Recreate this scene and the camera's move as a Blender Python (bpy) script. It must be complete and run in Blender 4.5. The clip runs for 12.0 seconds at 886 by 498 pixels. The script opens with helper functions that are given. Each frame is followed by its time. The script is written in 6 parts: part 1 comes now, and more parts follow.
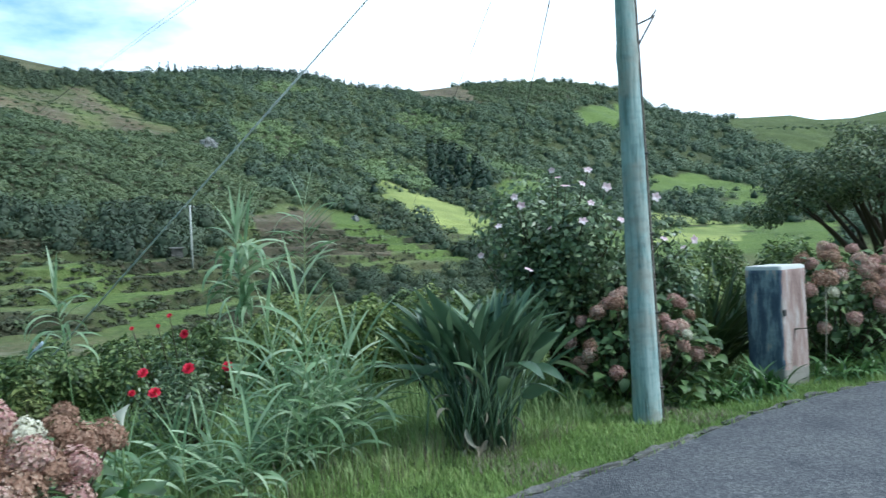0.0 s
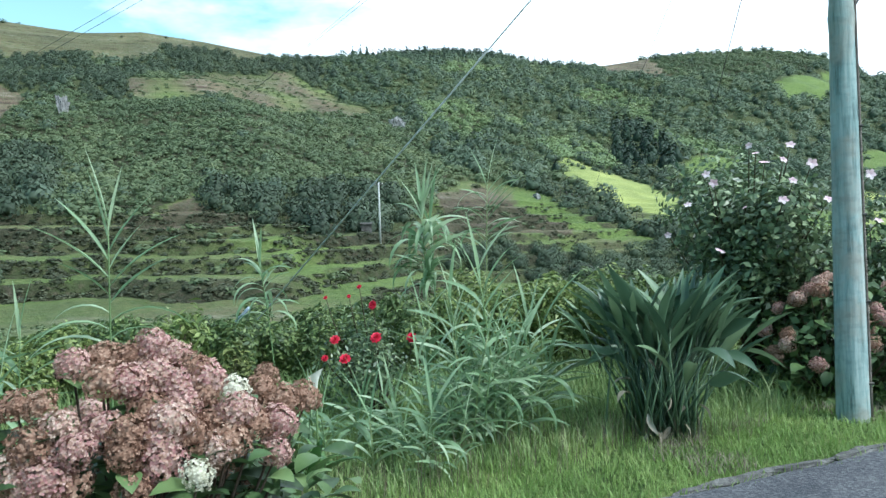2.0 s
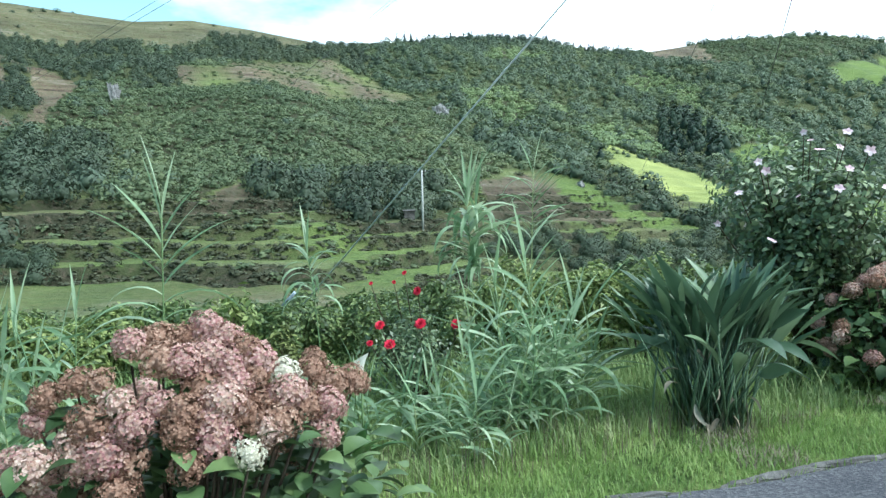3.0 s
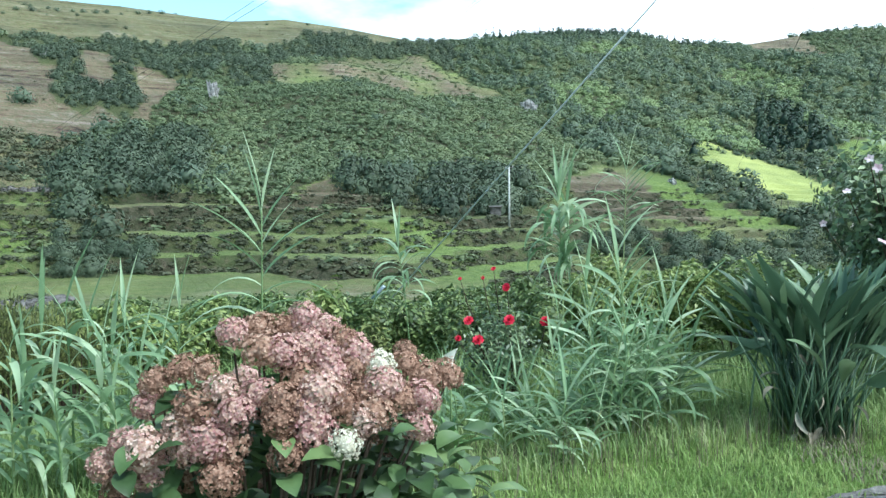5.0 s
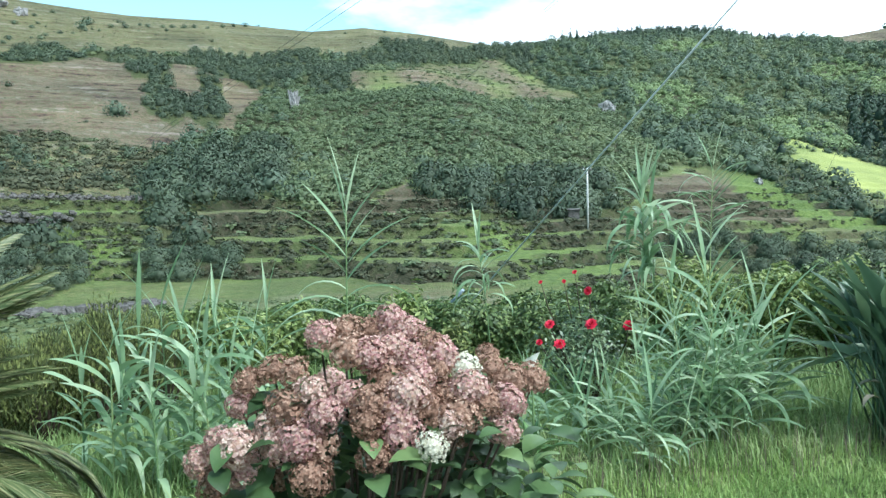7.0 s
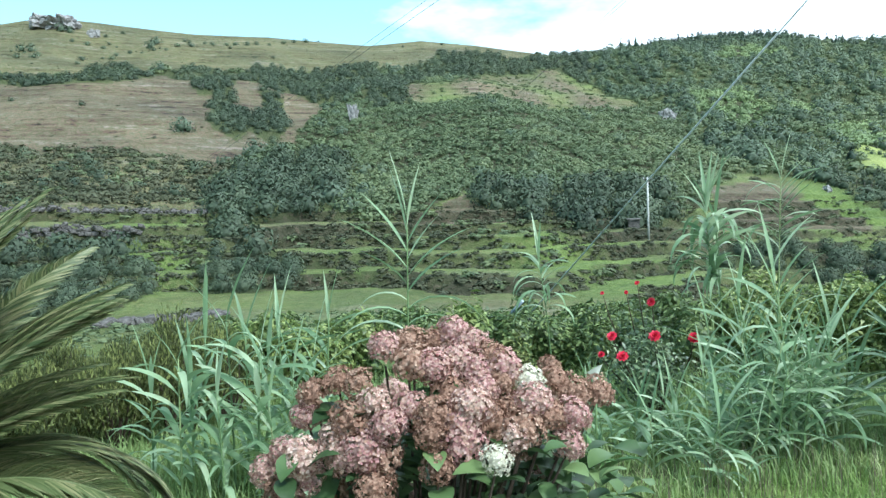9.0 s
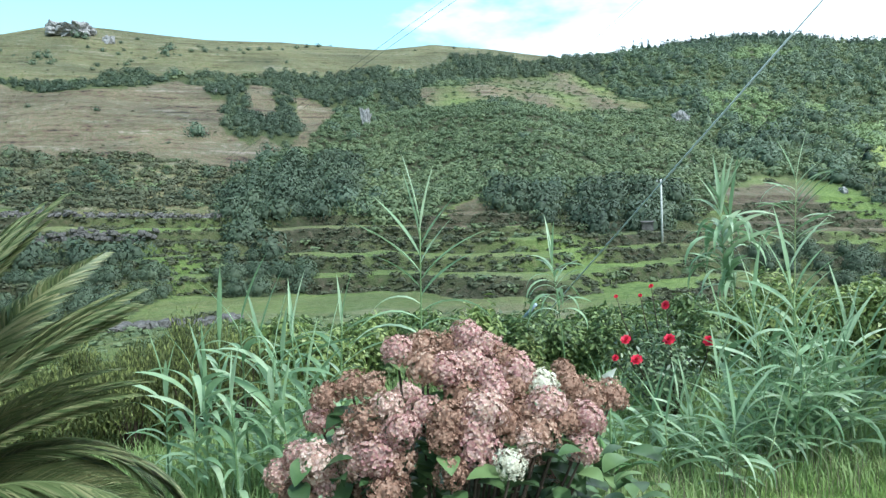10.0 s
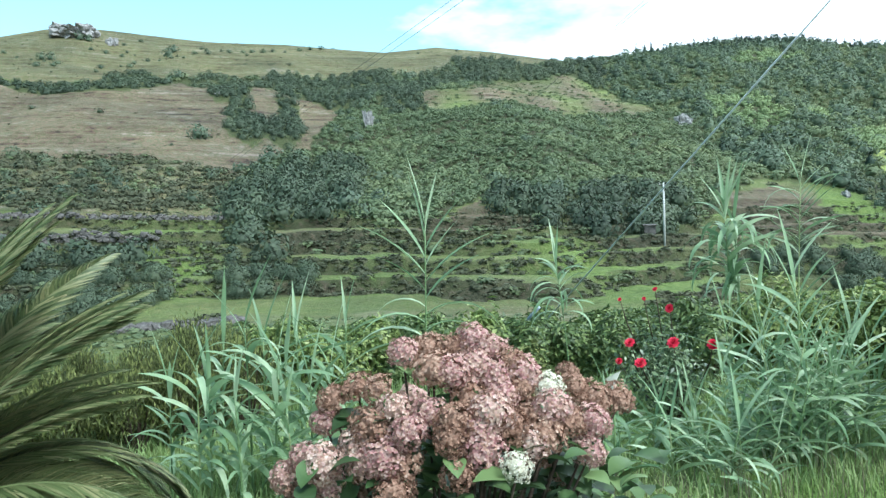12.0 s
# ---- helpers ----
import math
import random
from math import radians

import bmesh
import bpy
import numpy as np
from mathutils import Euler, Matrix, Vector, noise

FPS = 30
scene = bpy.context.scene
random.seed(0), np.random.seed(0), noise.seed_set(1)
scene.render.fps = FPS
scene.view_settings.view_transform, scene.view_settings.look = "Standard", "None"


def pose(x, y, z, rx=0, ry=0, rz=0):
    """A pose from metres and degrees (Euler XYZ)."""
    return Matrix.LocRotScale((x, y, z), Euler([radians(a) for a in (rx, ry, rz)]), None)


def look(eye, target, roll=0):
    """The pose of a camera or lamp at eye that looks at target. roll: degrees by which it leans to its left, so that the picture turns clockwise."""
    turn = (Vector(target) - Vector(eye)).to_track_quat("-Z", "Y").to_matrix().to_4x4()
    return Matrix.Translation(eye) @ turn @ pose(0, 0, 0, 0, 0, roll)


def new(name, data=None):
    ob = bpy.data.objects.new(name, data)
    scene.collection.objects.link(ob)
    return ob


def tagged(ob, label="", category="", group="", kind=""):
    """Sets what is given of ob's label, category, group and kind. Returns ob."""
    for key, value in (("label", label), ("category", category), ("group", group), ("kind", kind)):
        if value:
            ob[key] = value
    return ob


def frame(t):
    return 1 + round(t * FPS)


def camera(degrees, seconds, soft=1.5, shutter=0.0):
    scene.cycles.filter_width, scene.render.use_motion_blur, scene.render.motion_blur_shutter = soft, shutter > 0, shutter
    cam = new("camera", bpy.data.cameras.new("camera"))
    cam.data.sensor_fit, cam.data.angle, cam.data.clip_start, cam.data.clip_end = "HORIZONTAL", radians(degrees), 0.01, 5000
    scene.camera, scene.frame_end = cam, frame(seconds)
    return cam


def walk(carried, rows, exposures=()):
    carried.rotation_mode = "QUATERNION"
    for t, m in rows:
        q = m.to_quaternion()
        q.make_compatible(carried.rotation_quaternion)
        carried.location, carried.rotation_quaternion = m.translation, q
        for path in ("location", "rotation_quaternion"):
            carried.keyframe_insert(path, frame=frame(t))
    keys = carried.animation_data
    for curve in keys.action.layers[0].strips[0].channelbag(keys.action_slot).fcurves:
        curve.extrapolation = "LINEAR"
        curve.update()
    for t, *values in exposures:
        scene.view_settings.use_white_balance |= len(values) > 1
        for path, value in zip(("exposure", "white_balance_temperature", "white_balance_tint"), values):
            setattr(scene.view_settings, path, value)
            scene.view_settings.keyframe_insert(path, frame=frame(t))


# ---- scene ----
cam = camera(59.5, 12.0, soft=1.4, shutter=0.3)
PATH = [
    (0.0, pose(0.065, -0.012, 1.609, 90.000, 2.700, 0.000)),
    (0.5, pose(0.067, -0.010, 1.609, 90.473, 2.708, 5.057)),
    (1.0, pose(0.071, -0.001, 1.609, 89.793, 2.716, 8.487)),
    (1.5, pose(0.063, 0.004, 1.607, 89.345, 2.379, 11.102)),
    (2.0, pose(0.053, 0.008, 1.605, 88.877, 1.737, 13.300)),
    (2.5, pose(0.040, 0.009, 1.603, 88.243, 1.454, 14.927)),
    (3.0, pose(0.026, 0.010, 1.598, 88.037, 1.305, 16.438)),
    (5.0, pose(-0.012, 0.010, 1.596, 87.849, 0.640, 22.784)),
    (5.5, pose(-0.017, 0.012, 1.595, 88.235, 0.936, 24.169)),
    (6.0, pose(-0.022, 0.011, 1.594, 88.261, 1.290, 25.746)),
    (6.5, pose(-0.028, 0.003, 1.596, 88.451, 1.258, 27.312)),
    (7.0, pose(-0.037, 0.002, 1.593, 88.226, 1.166, 28.467)),
    (9.0, pose(-0.056, 0.002, 1.594, 89.133, 1.499, 32.725)),
    (9.5, pose(-0.052, 0.000, 1.598, 89.191, 1.588, 33.251)),
    (10.0, pose(-0.058, 0.004, 1.596, 89.407, 1.701, 33.672)),
    (10.5, pose(-0.060, -0.003, 1.597, 89.447, 1.774, 33.912)),
    (11.0, pose(-0.061, -0.007, 1.597, 89.473, 1.851, 34.022)),
    (11.5, pose(-0.066, -0.006, 1.597, 89.610, 1.664, 33.978)),
    (12.0, pose(-0.070, -0.005, 1.595, 89.607, 1.532, 33.830)),
]
walk(cam, PATH, exposures=((0.0, 0.42, 5320, 4), (1.0, 0.52, 5370, 4), (2.5, 0.82, 5470, 4), (5.0, 1.0, 5480, 4), (12.0, 1.0, 5480, 4)))

# ---- world and sun ----
SUN_EL, SUN_AZ = 52.0, 108.0     # height, and bearing clockwise from +y, in degrees

world = bpy.data.worlds.new("sky")
scene.world = world
world.use_nodes = True
wn, wl = world.node_tree.nodes, world.node_tree.links
wn.clear()
w_out = wn.new("ShaderNodeOutputWorld")
w_bg = wn.new("ShaderNodeBackground")
w_sky = wn.new("ShaderNodeTexSky")
w_sky.sky_type, w_sky.sun_disc = "NISHITA", False
w_sky.sun_elevation, w_sky.sun_rotation = radians(SUN_EL), radians(SUN_AZ)
w_sky.air_density, w_sky.dust_density, w_sky.ozone_density = 1.0, 1.5, 1.0
w_tc = wn.new("ShaderNodeTexCoord")
w_map = wn.new("ShaderNodeMapping")
w_map.inputs["Scale"].default_value = (1.0, 1.0, 2.6)
wl.new(w_tc.outputs["Generated"], w_map.inputs[0])
w_noise = wn.new("ShaderNodeTexNoise")
w_noise.inputs["Scale"].default_value, w_noise.inputs["Detail"].default_value = 2.3, 7.0
w_noise.inputs["Roughness"].default_value = 0.55
wl.new(w_map.outputs[0], w_noise.inputs["Vector"])
# the cloud bank fills the sky towards the sun and thins out to clear sky away from it
w_dot = wn.new("ShaderNodeVectorMath")
w_dot.operation = "DOT_PRODUCT"
w_dot.inputs[1].default_value = (0.80, 0.55, 0.22)
wl.new(w_tc.outputs["Generated"], w_dot.inputs[0])
w_add = wn.new("ShaderNodeMath")
w_add.operation = "MULTIPLY_ADD"
w_add.inputs[1].default_value = 0.62
wl.new(w_dot.outputs["Value"], w_add.inputs[0])
wl.new(w_noise.outputs["Fac"], w_add.inputs[2])
w_ramp = wn.new("ShaderNodeValToRGB")
w_ramp.color_ramp.elements[0].position, w_ramp.color_ramp.elements[1].position = 0.52, 0.72
wl.new(w_add.outputs[0], w_ramp.inputs[0])
w_mix = wn.new("ShaderNodeMix")
w_mix.data_type = "RGBA"
wl.new(w_ramp.outputs[0], w_mix.inputs[0])
w_tint = wn.new("ShaderNodeMix")
w_tint.data_type, w_tint.blend_type = "RGBA", "MULTIPLY"
w_tint.inputs[0].default_value = 1.0
w_tint.inputs[7].default_value = (1.25, 1.35, 1.0, 1.0)
wl.new(w_sky.outputs[0], w_tint.inputs[6])
wl.new(w_tint.outputs[2], w_mix.inputs[6])
w_mix.inputs[7].default_value = (9.5, 9.8, 10.0, 1.0)
wl.new(w_mix.outputs[2], w_bg.inputs["Color"])
w_bg.inputs["Strength"].default_value = 0.14
wl.new(w_bg.outputs[0], w_out.inputs[0])

sun = new("sun", bpy.data.lights.new("sun", "SUN"))
sun.data.energy, sun.data.angle, sun.data.color = 2.2, radians(5.0), (1.0, 0.95, 0.86)
sun_dir = Vector((math.sin(radians(SUN_AZ)) * math.cos(radians(SUN_EL)), math.cos(radians(SUN_AZ)) * math.cos(radians(SUN_EL)), math.sin(radians(SUN_EL))))
sun.matrix_world = look(sun_dir * 50, (0, 0, 0))


# ---- materials ----
def material(name, rough=0.7, spec=0.3, metal=0.0):
    m = bpy.data.materials.new(name)
    m.use_nodes = True
    n, l = m.node_tree.nodes, m.node_tree.links
    b = n["Principled BSDF"]
    b.inputs["Roughness"].default_value, b.inputs["Metallic"].default_value = rough, metal
    b.inputs["Specular IOR Level"].default_value = spec
    return m, n, l, b


def noise_node(n, l, scale, detail=4.0, rough=0.55, vector=None):
    x = n.new("ShaderNodeTexNoise")
    x.inputs["Scale"].default_value, x.inputs["Detail"].default_value, x.inputs["Roughness"].default_value = scale, detail, rough
    if vector is not None:
        l.new(vector, x.inputs["Vector"])
    return x


def ramp_node(n, l, fac, stops):
    r = n.new("ShaderNodeValToRGB")
    e = r.color_ramp.elements
    while len(e) < len(stops):
        e.new(0.5)
    for k, (p, c) in enumerate(stops):
        e[k].position, e[k].color = p, (*c, 1.0)
    l.new(fac, r.inputs[0])
    return r


def mix_node(n, l, fac, a, b, blend="MIX"):
    x = n.new("ShaderNodeMix")
    x.data_type, x.blend_type = "RGBA", blend
    for sock, v in ((x.inputs[0], fac), (x.inputs[6], a), (x.inputs[7], b)):
        if isinstance(v, (int, float)):
            sock.default_value = v
        elif isinstance(v, tuple):
            sock.default_value = (*v, 1.0)
        else:
            l.new(v, sock)
    return x.outputs[2]


def math_node(n, l, op, a, b=0.0, clamp=False):
    x = n.new("ShaderNodeMath")
    x.operation, x.use_clamp = op, clamp
    for sock, v in ((x.inputs[0], a), (x.inputs[1], b)):
        if isinstance(v, (int, float)):
            sock.default_value = v
        else:
            l.new(v, sock)
    return x.outputs[0]


def bump(n, l, b, height, strength, distance):
    x = n.new("ShaderNodeBump")
    x.inputs["Strength"].default_value, x.inputs["Distance"].default_value = strength, distance
    l.new(height, x.inputs["Height"])
    l.new(x.outputs[0], b.inputs["Normal"])


def object_coords(n):
    return n.new("ShaderNodeTexCoord").outputs["Object"]


def leaf_material(name, dark, mid, light, rough=0.5, spec=0.35, through_light=0.25, source="island", streak=0.0, detail=9.0):
    """Foliage: colour varied from piece to piece and by patches; source 'tint' reads the plant's own value, 'object' the object's."""
    m, n, l, b = material(name, rough, spec)
    if source == "object":
        val = n.new("ShaderNodeObjectInfo").outputs["Random"]
    else:
        isl = n.new("ShaderNodeNewGeometry").outputs["Random Per Island"]
        if source == "tint":
            a = n.new("ShaderNodeAttribute")
            a.attribute_name = "tint"
            val = math_node(n, l, "ADD", math_node(n, l, "MULTIPLY", a.outputs["Fac"], 0.72), math_node(n, l, "MULTIPLY", isl, 0.28))
        else:
            val = isl
    nz = noise_node(n, l, detail, 3.0, 0.6, object_coords(n))
    v = math_node(n, l, "ADD", math_node(n, l, "MULTIPLY", val, 0.7), math_node(n, l, "MULTIPLY", nz.outputs["Fac"], 0.3))
    r = ramp_node(n, l, v, [(0.15, dark), (0.5, mid), (0.85, light)])
    l.new(r.outputs[0], b.inputs["Base Color"])
    if through_light > 0:
        tr = n.new("ShaderNodeBsdfTranslucent")
        l.new(r.outputs[0], tr.inputs["Color"])
        mx = n.new("ShaderNodeMixShader")
        mx.inputs[0].default_value = through_light
        l.new(b.outputs[0], mx.inputs[1])
        l.new(tr.outputs[0], mx.inputs[2])
        l.new(mx.outputs[0], n["Material Output"].inputs[0])
    return m


M_FERN = leaf_material("hill_shrubs", (0.068, 0.096, 0.052), (0.118, 0.158, 0.078), (0.190, 0.226, 0.106), 0.6, 0.25, 0.25, "tint", detail=0.05)
# lighter copy of M_FERN, with patchy sunlight put into its colour
M_FERN_SUNLIT = leaf_material("sunlit_tone_shrubs", (0.110, 0.158, 0.076), (0.180, 0.245, 0.106), (0.280, 0.340, 0.150), 0.6, 0.25, 0.25, "tint", detail=0.05)
# blue lifted in these tree greens to stand in for distance haze
M_WOOD = leaf_material("hill_trees", (0.056, 0.082, 0.058), (0.100, 0.140, 0.088), (0.178, 0.222, 0.130), 0.6, 0.25, 0.22, "tint", detail=0.03)
M_DARKWOOD = leaf_material("evergreen_trees", (0.034, 0.052, 0.034), (0.064, 0.090, 0.054), (0.118, 0.150, 0.086), 0.6, 0.25, 0.18, "tint", detail=0.05)
M_SCRUB = leaf_material("scrub", (0.040, 0.050, 0.030), (0.072, 0.082, 0.046), (0.128, 0.130, 0.076), 0.65, 0.2, 0.2, "tint", detail=0.05)
M_PINE = leaf_material("pine_needles", (0.016, 0.032, 0.024), (0.034, 0.058, 0.038), (0.056, 0.086, 0.050), 0.6, 0.2, 0.12, "tint", detail=0.05)


def ground_material():
    m, n, l, b = material("ground_cover", 0.9, 0.15)
    co = object_coords(n)

    def attr(key):
        a = n.new("ShaderNodeAttribute")
        a.attribute_name = key
        return a.outputs["Fac"]

    fine = noise_node(n, l, 1.6, 6.0, 0.65, co)
    broad = noise_node(n, l, 0.045, 5.0, 0.6, co)
    mp = n.new("ShaderNodeMapping")
    mp.inputs["Scale"].default_value = (0.05, 0.05, 0.8)
    l.new(co, mp.inputs[0])
    strata = noise_node(n, l, 1.0, 5.0, 0.62, mp.outputs[0])
    grass = ramp_node(n, l, fine.outputs["Fac"], [(0.28, (0.064, 0.096, 0.028)), (0.52, (0.124, 0.180, 0.050)), (0.75, (0.205, 0.242, 0.082))])
    stony = noise_node(n, l, 0.45, 7.0, 0.72, co)
    layers = math_node(n, l, "ADD", math_node(n, l, "MULTIPLY", strata.outputs["Fac"], 0.55), math_node(n, l, "MULTIPLY", stony.outputs["Fac"], 0.45))
    dry = ramp_node(n, l, layers, [(0.40, (0.034, 0.030, 0.022)), (0.44, (0.136, 0.090, 0.070)), (0.475, (0.082, 0.096, 0.046)), (0.51, (0.186, 0.134, 0.104)), (0.54, (0.096, 0.104, 0.054)), (0.60, (0.230, 0.192, 0.162))])
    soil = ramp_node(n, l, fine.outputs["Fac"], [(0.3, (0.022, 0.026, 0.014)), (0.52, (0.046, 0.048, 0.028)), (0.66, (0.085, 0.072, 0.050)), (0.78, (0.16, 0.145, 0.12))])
    # sun breaking through cloud on the meadows, put into a lighter grass colour
    lush = ramp_node(n, l, broad.outputs["Fac"], [(0.3, (0.205, 0.258, 0.078)), (0.7, (0.305, 0.340, 0.118))])

    def soft(key, width=0.5):
        return math_node(n, l, "ADD", math_node(n, l, "MULTIPLY", attr(key), 1.0 + width), math_node(n, l, "MULTIPLY", math_node(n, l, "SUBTRACT", fine.outputs["Fac"], 0.6), width), True)

    col = mix_node(n, l, soft("dry"), grass.outputs[0], dry.outputs[0])
    col = mix_node(n, l, soft("lush", 0.2), col, lush.outputs[0])
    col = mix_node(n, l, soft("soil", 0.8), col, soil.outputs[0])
    shade = ramp_node(n, l, broad.outputs["Fac"], [(0.3, (0.66, 0.68, 0.68)), (0.7, (1.18, 1.14, 1.06))])
    col = mix_node(n, l, 1.0, col, shade.outputs[0], "MULTIPLY")
    l.new(col, b.inputs["Base Color"])
    bump(n, l, b, math_node(n, l, "ADD", fine.outputs["Fac"], stony.outputs["Fac"]), 0.8, 0.7)
    return m


M_GROUND = ground_material()

# ---- the lie of the land: bearings in degrees clockwise from +y, heights as angles seen from the road ----
EYE_Z = 1.6
PROF_R = np.array([30, 45, 58, 72, 90, 105, 120, 145, 175, 205, 245, 300, 350.0])
PROF_E = np.array([-9.0, -6.2, -4.6, -2.6, 0.0, 1.5, 3.0, 5.0, 7.0, 9.0, 11.0, 13.0, 14.5])
RIDGE_A = [-180, -120, -75, -63.2, -60.6, -58.9, -56.5, -52.9, -50.2, -45, -42, -37.8, -34, -29.9, -24.3, -21, -16.6, -12.9, -9.4, -5.4, -1.3, 3.7, 9.5, 12.9, 15.4, 19, 21.4, 24.5, 26.2, 28.2, 30, 40, 90, 180]
RIDGE_E = [8, 11, 13.3, 13.8, 14.5, 14.8, 14.75, 14.55, 14.4, 14.4, 14.2, 13.9, 14.2, 13.75, 12.8, 12.85, 13.1, 13.15, 12.85, 11.85, 11.6, 11.95, 11.65, 10.9, 9.4, 8.2, 8.0, 7.85, 7.35, 7.25, 7.45, 7.2, 6, 8]
REACH_A = [-180, -26, -16, -10, 5, 20, 30, 45, 180]
REACH_K = [1.0, 1.0, 1.2, 1.45, 2.1, 2.9, 3.4, 3.4, 1.0]
TERRACE = 1.75


def reach(az):
    return np.interp(az, REACH_A, REACH_K)


def ridge(az):
    return np.interp(az, RIDGE_A, RIDGE_E)


def smooth(a, b, x):
    t = np.clip((x - a) / (b - a), 0, 1)
    return t * t * (3 - 2 * t)


def wobble(x, y, s, seed):
    """Cheap smooth unevenness of about -1 to 1."""
    return (np.sin(x / s + seed) * np.cos(y / s * 1.13 + seed * 2.1) + 0.5 * np.sin(x / s * 2.3 + y / s * 1.7 + seed * 3) + 0.25 * np.cos(x / s * 4.9 - y / s * 4.1 + seed)) / 1.6


def angle_of(rho, az):
    e = np.interp(rho, PROF_R, PROF_E)
    return np.where(e > 0, e * ridge(az) / 14.5, e)


def hill_range(az, el):
    """Plan distance at which the slope is met at this bearing and height angle."""
    e = np.where(np.asarray(el) > 0, el * 14.5 / ridge(az), el)
    return np.interp(e, PROF_E, PROF_R) * reach(az)


def land(x, y):
    """Height of the ground, and the share of riser where it is terraced."""
    x, y = np.asarray(x, float), np.asarray(y, float)
    r, az = np.hypot(x, y), np.degrees(np.arctan2(x, y))
    k = reach(az)
    rho = r / k
    z_far = EYE_Z + np.minimum(r, 350 * k) * np.tan(np.radians(angle_of(np.minimum(rho, 350), az)))
    z_far = z_far + np.where(rho > 100, smooth(100, 200, rho), 0) * (1 - smooth(300, 350, rho)) * (1.8 * wobble(x, y, 17 * 1.0, 1.0) + 3.0 * wobble(x, y, 43.0, 4.0)) * np.sqrt(k)
    z_far = z_far - smooth(350, 900, rho) * 20
    zone = smooth(50, 56, rho) * (1 - smooth(112, 122, rho)) * smooth(-80, -72, az) * (1 - smooth(-2, 6, az))
    q = z_far + 0.55 * wobble(x, y, 19.0, 2.0) + 0.30 * wobble(x, y, 5.0, 6.0) + 0.10 * wobble(x, y, 1.7, 1.0) + 0.012 * (x + 40)
    f = q / TERRACE - np.floor(q / TERRACE)
    rise = smooth(0.78, 0.98, f)
    z_step = z_far - f * TERRACE * 0.8 + rise * TERRACE * 0.8
    z_t = z_far * (1 - zone) + z_step * zone
    riser = zone * np.where((f > 0.76) & (f < 0.995), 1.0, 0.0)
    ledge = smooth(122, 135, rho) * (1 - smooth(310, 345, rho)) * (1 - smooth(-44, -36, az))
    q2 = (z_far + 0.9 * wobble(x, y, 14.0, 8.0) + 0.7 * wobble(x, y, 4.0, 3.0)) / 2.0
    z_t = z_t + ledge * 1.1 * (0.55 + 0.45 * wobble(x, y, 6.0, 9.0)) * (smooth(0.55, 0.95, q2 - np.floor(q2)) - (q2 - np.floor(q2)))
    d0 = 8.0 + 9.0 * smooth(8, 24, az) + np.where(np.abs(az) > 90, 20, 0)
    z_near = -0.05 - 3.1 * smooth(d0, d0 + 22, r)
    w = smooth(30, 46, r)
    z = z_near * (1 - w) + np.where(rho < 30, z_near, z_t) * w
    return z, riser


def height(x, y):
    return float(land(np.array([x]), np.array([y]))[0][0])


def inside(az, el, poly):
    px, py = np.array([p[0] for p in poly], float), np.array([p[1] for p in poly], float)
    hit = np.zeros(np.shape(az), bool)
    j = len(px) - 1
    for i in range(len(px)):
        cross = ((py[i] > el) != (py[j] > el)) & (az < (px[j] - px[i]) * (el - py[i]) / (py[j] - py[i] + 1e-9) + px[i])
        hit ^= cross
        j = i
    return hit


# what grows where; the first area that holds a spot wins
COVER = []


def area(kind, corners):
    COVER.append((kind, corners))


# meadows whose sunlit brightness is painted into the ground colour
area("lush", [(-5, 4.86), (-3.5, 4.96), (0.1, 3.48), (4.3, 1.68), (3.8, 0.75), (1.4, 1.07), (-1.9, 2.55), (-3.6, 3.5)])
area("lush", [(15, 2), (19.8, 1.01), (19.3, 0.85), (15, 1.12)])
area("lush", [(15, 0.67), (21.1, 0.63), (21.3, -0.47), (14.9, -0.17)])
area("hedge", [(15, 0.72), (19.8, 0.42), (21.8, 0.38), (21.7, 0.11), (15, 0.27)])
area("grass", [(11, -1.2), (27, -1.2), (27, 0.75), (11, 0.75)])
area("pines", [(-0.7, 6.92), (0.5, 7.43), (1.8, 7.15), (2.2, 5.76), (4.5, 4.15), (2, 3.65), (-0.3, 4.23), (-1.3, 5.56)])
area("grass", [(-7.8, 3), (-5.5, 2.27), (-2.7, 0.79), (0.1, -0.22), (-0, -0.98), (-3.5, 0.32), (-8, 2.06)])
area("hedge", [(-6.5, 4.07), (-3.5, 2.98), (-1.9, 1.99), (1.6, 0.42), (3.3, -0.26), (1.6, -0.7), (-1.2, 0.43), (-3.5, 1.52), (-6.5, 2.97)])
area("hedge", [(-3.5, 4.88), (0.1, 3.88), (4.3, 3.4), (4.6, 1.62), (0.1, 3.28), (-3.5, 4.72)])
area("grass", [(3.5, 4.15), (4.8, 4.55), (8.1, 4.67), (8.1, 3.6), (5.4, 3.2), (4.3, 2.7)])
area("grass", [(15.1, 4.25), (18.4, 4.41), (20.8, 3.53), (22.6, 2.93), (22.6, 2.39), (20.4, 2.62), (18.2, 2.97), (15.1, 2.97)])
area("grass", [(19.1, 2), (20.7, 2.37), (23.3, 2.42), (23.3, 1.73), (20.3, 1.53)])
area("grass", [(10.3, 9.39), (11.7, 9.78), (13.5, 9.75), (14, 8), (11, 8.23), (10.1, 8.83)])
# light: slope patches whose sunlight is put into the shrub colour
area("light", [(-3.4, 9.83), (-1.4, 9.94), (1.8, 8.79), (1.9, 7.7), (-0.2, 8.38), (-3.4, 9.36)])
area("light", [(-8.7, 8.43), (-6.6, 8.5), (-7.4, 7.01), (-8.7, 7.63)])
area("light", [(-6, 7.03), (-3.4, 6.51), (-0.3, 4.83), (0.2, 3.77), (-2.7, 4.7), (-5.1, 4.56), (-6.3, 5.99)])
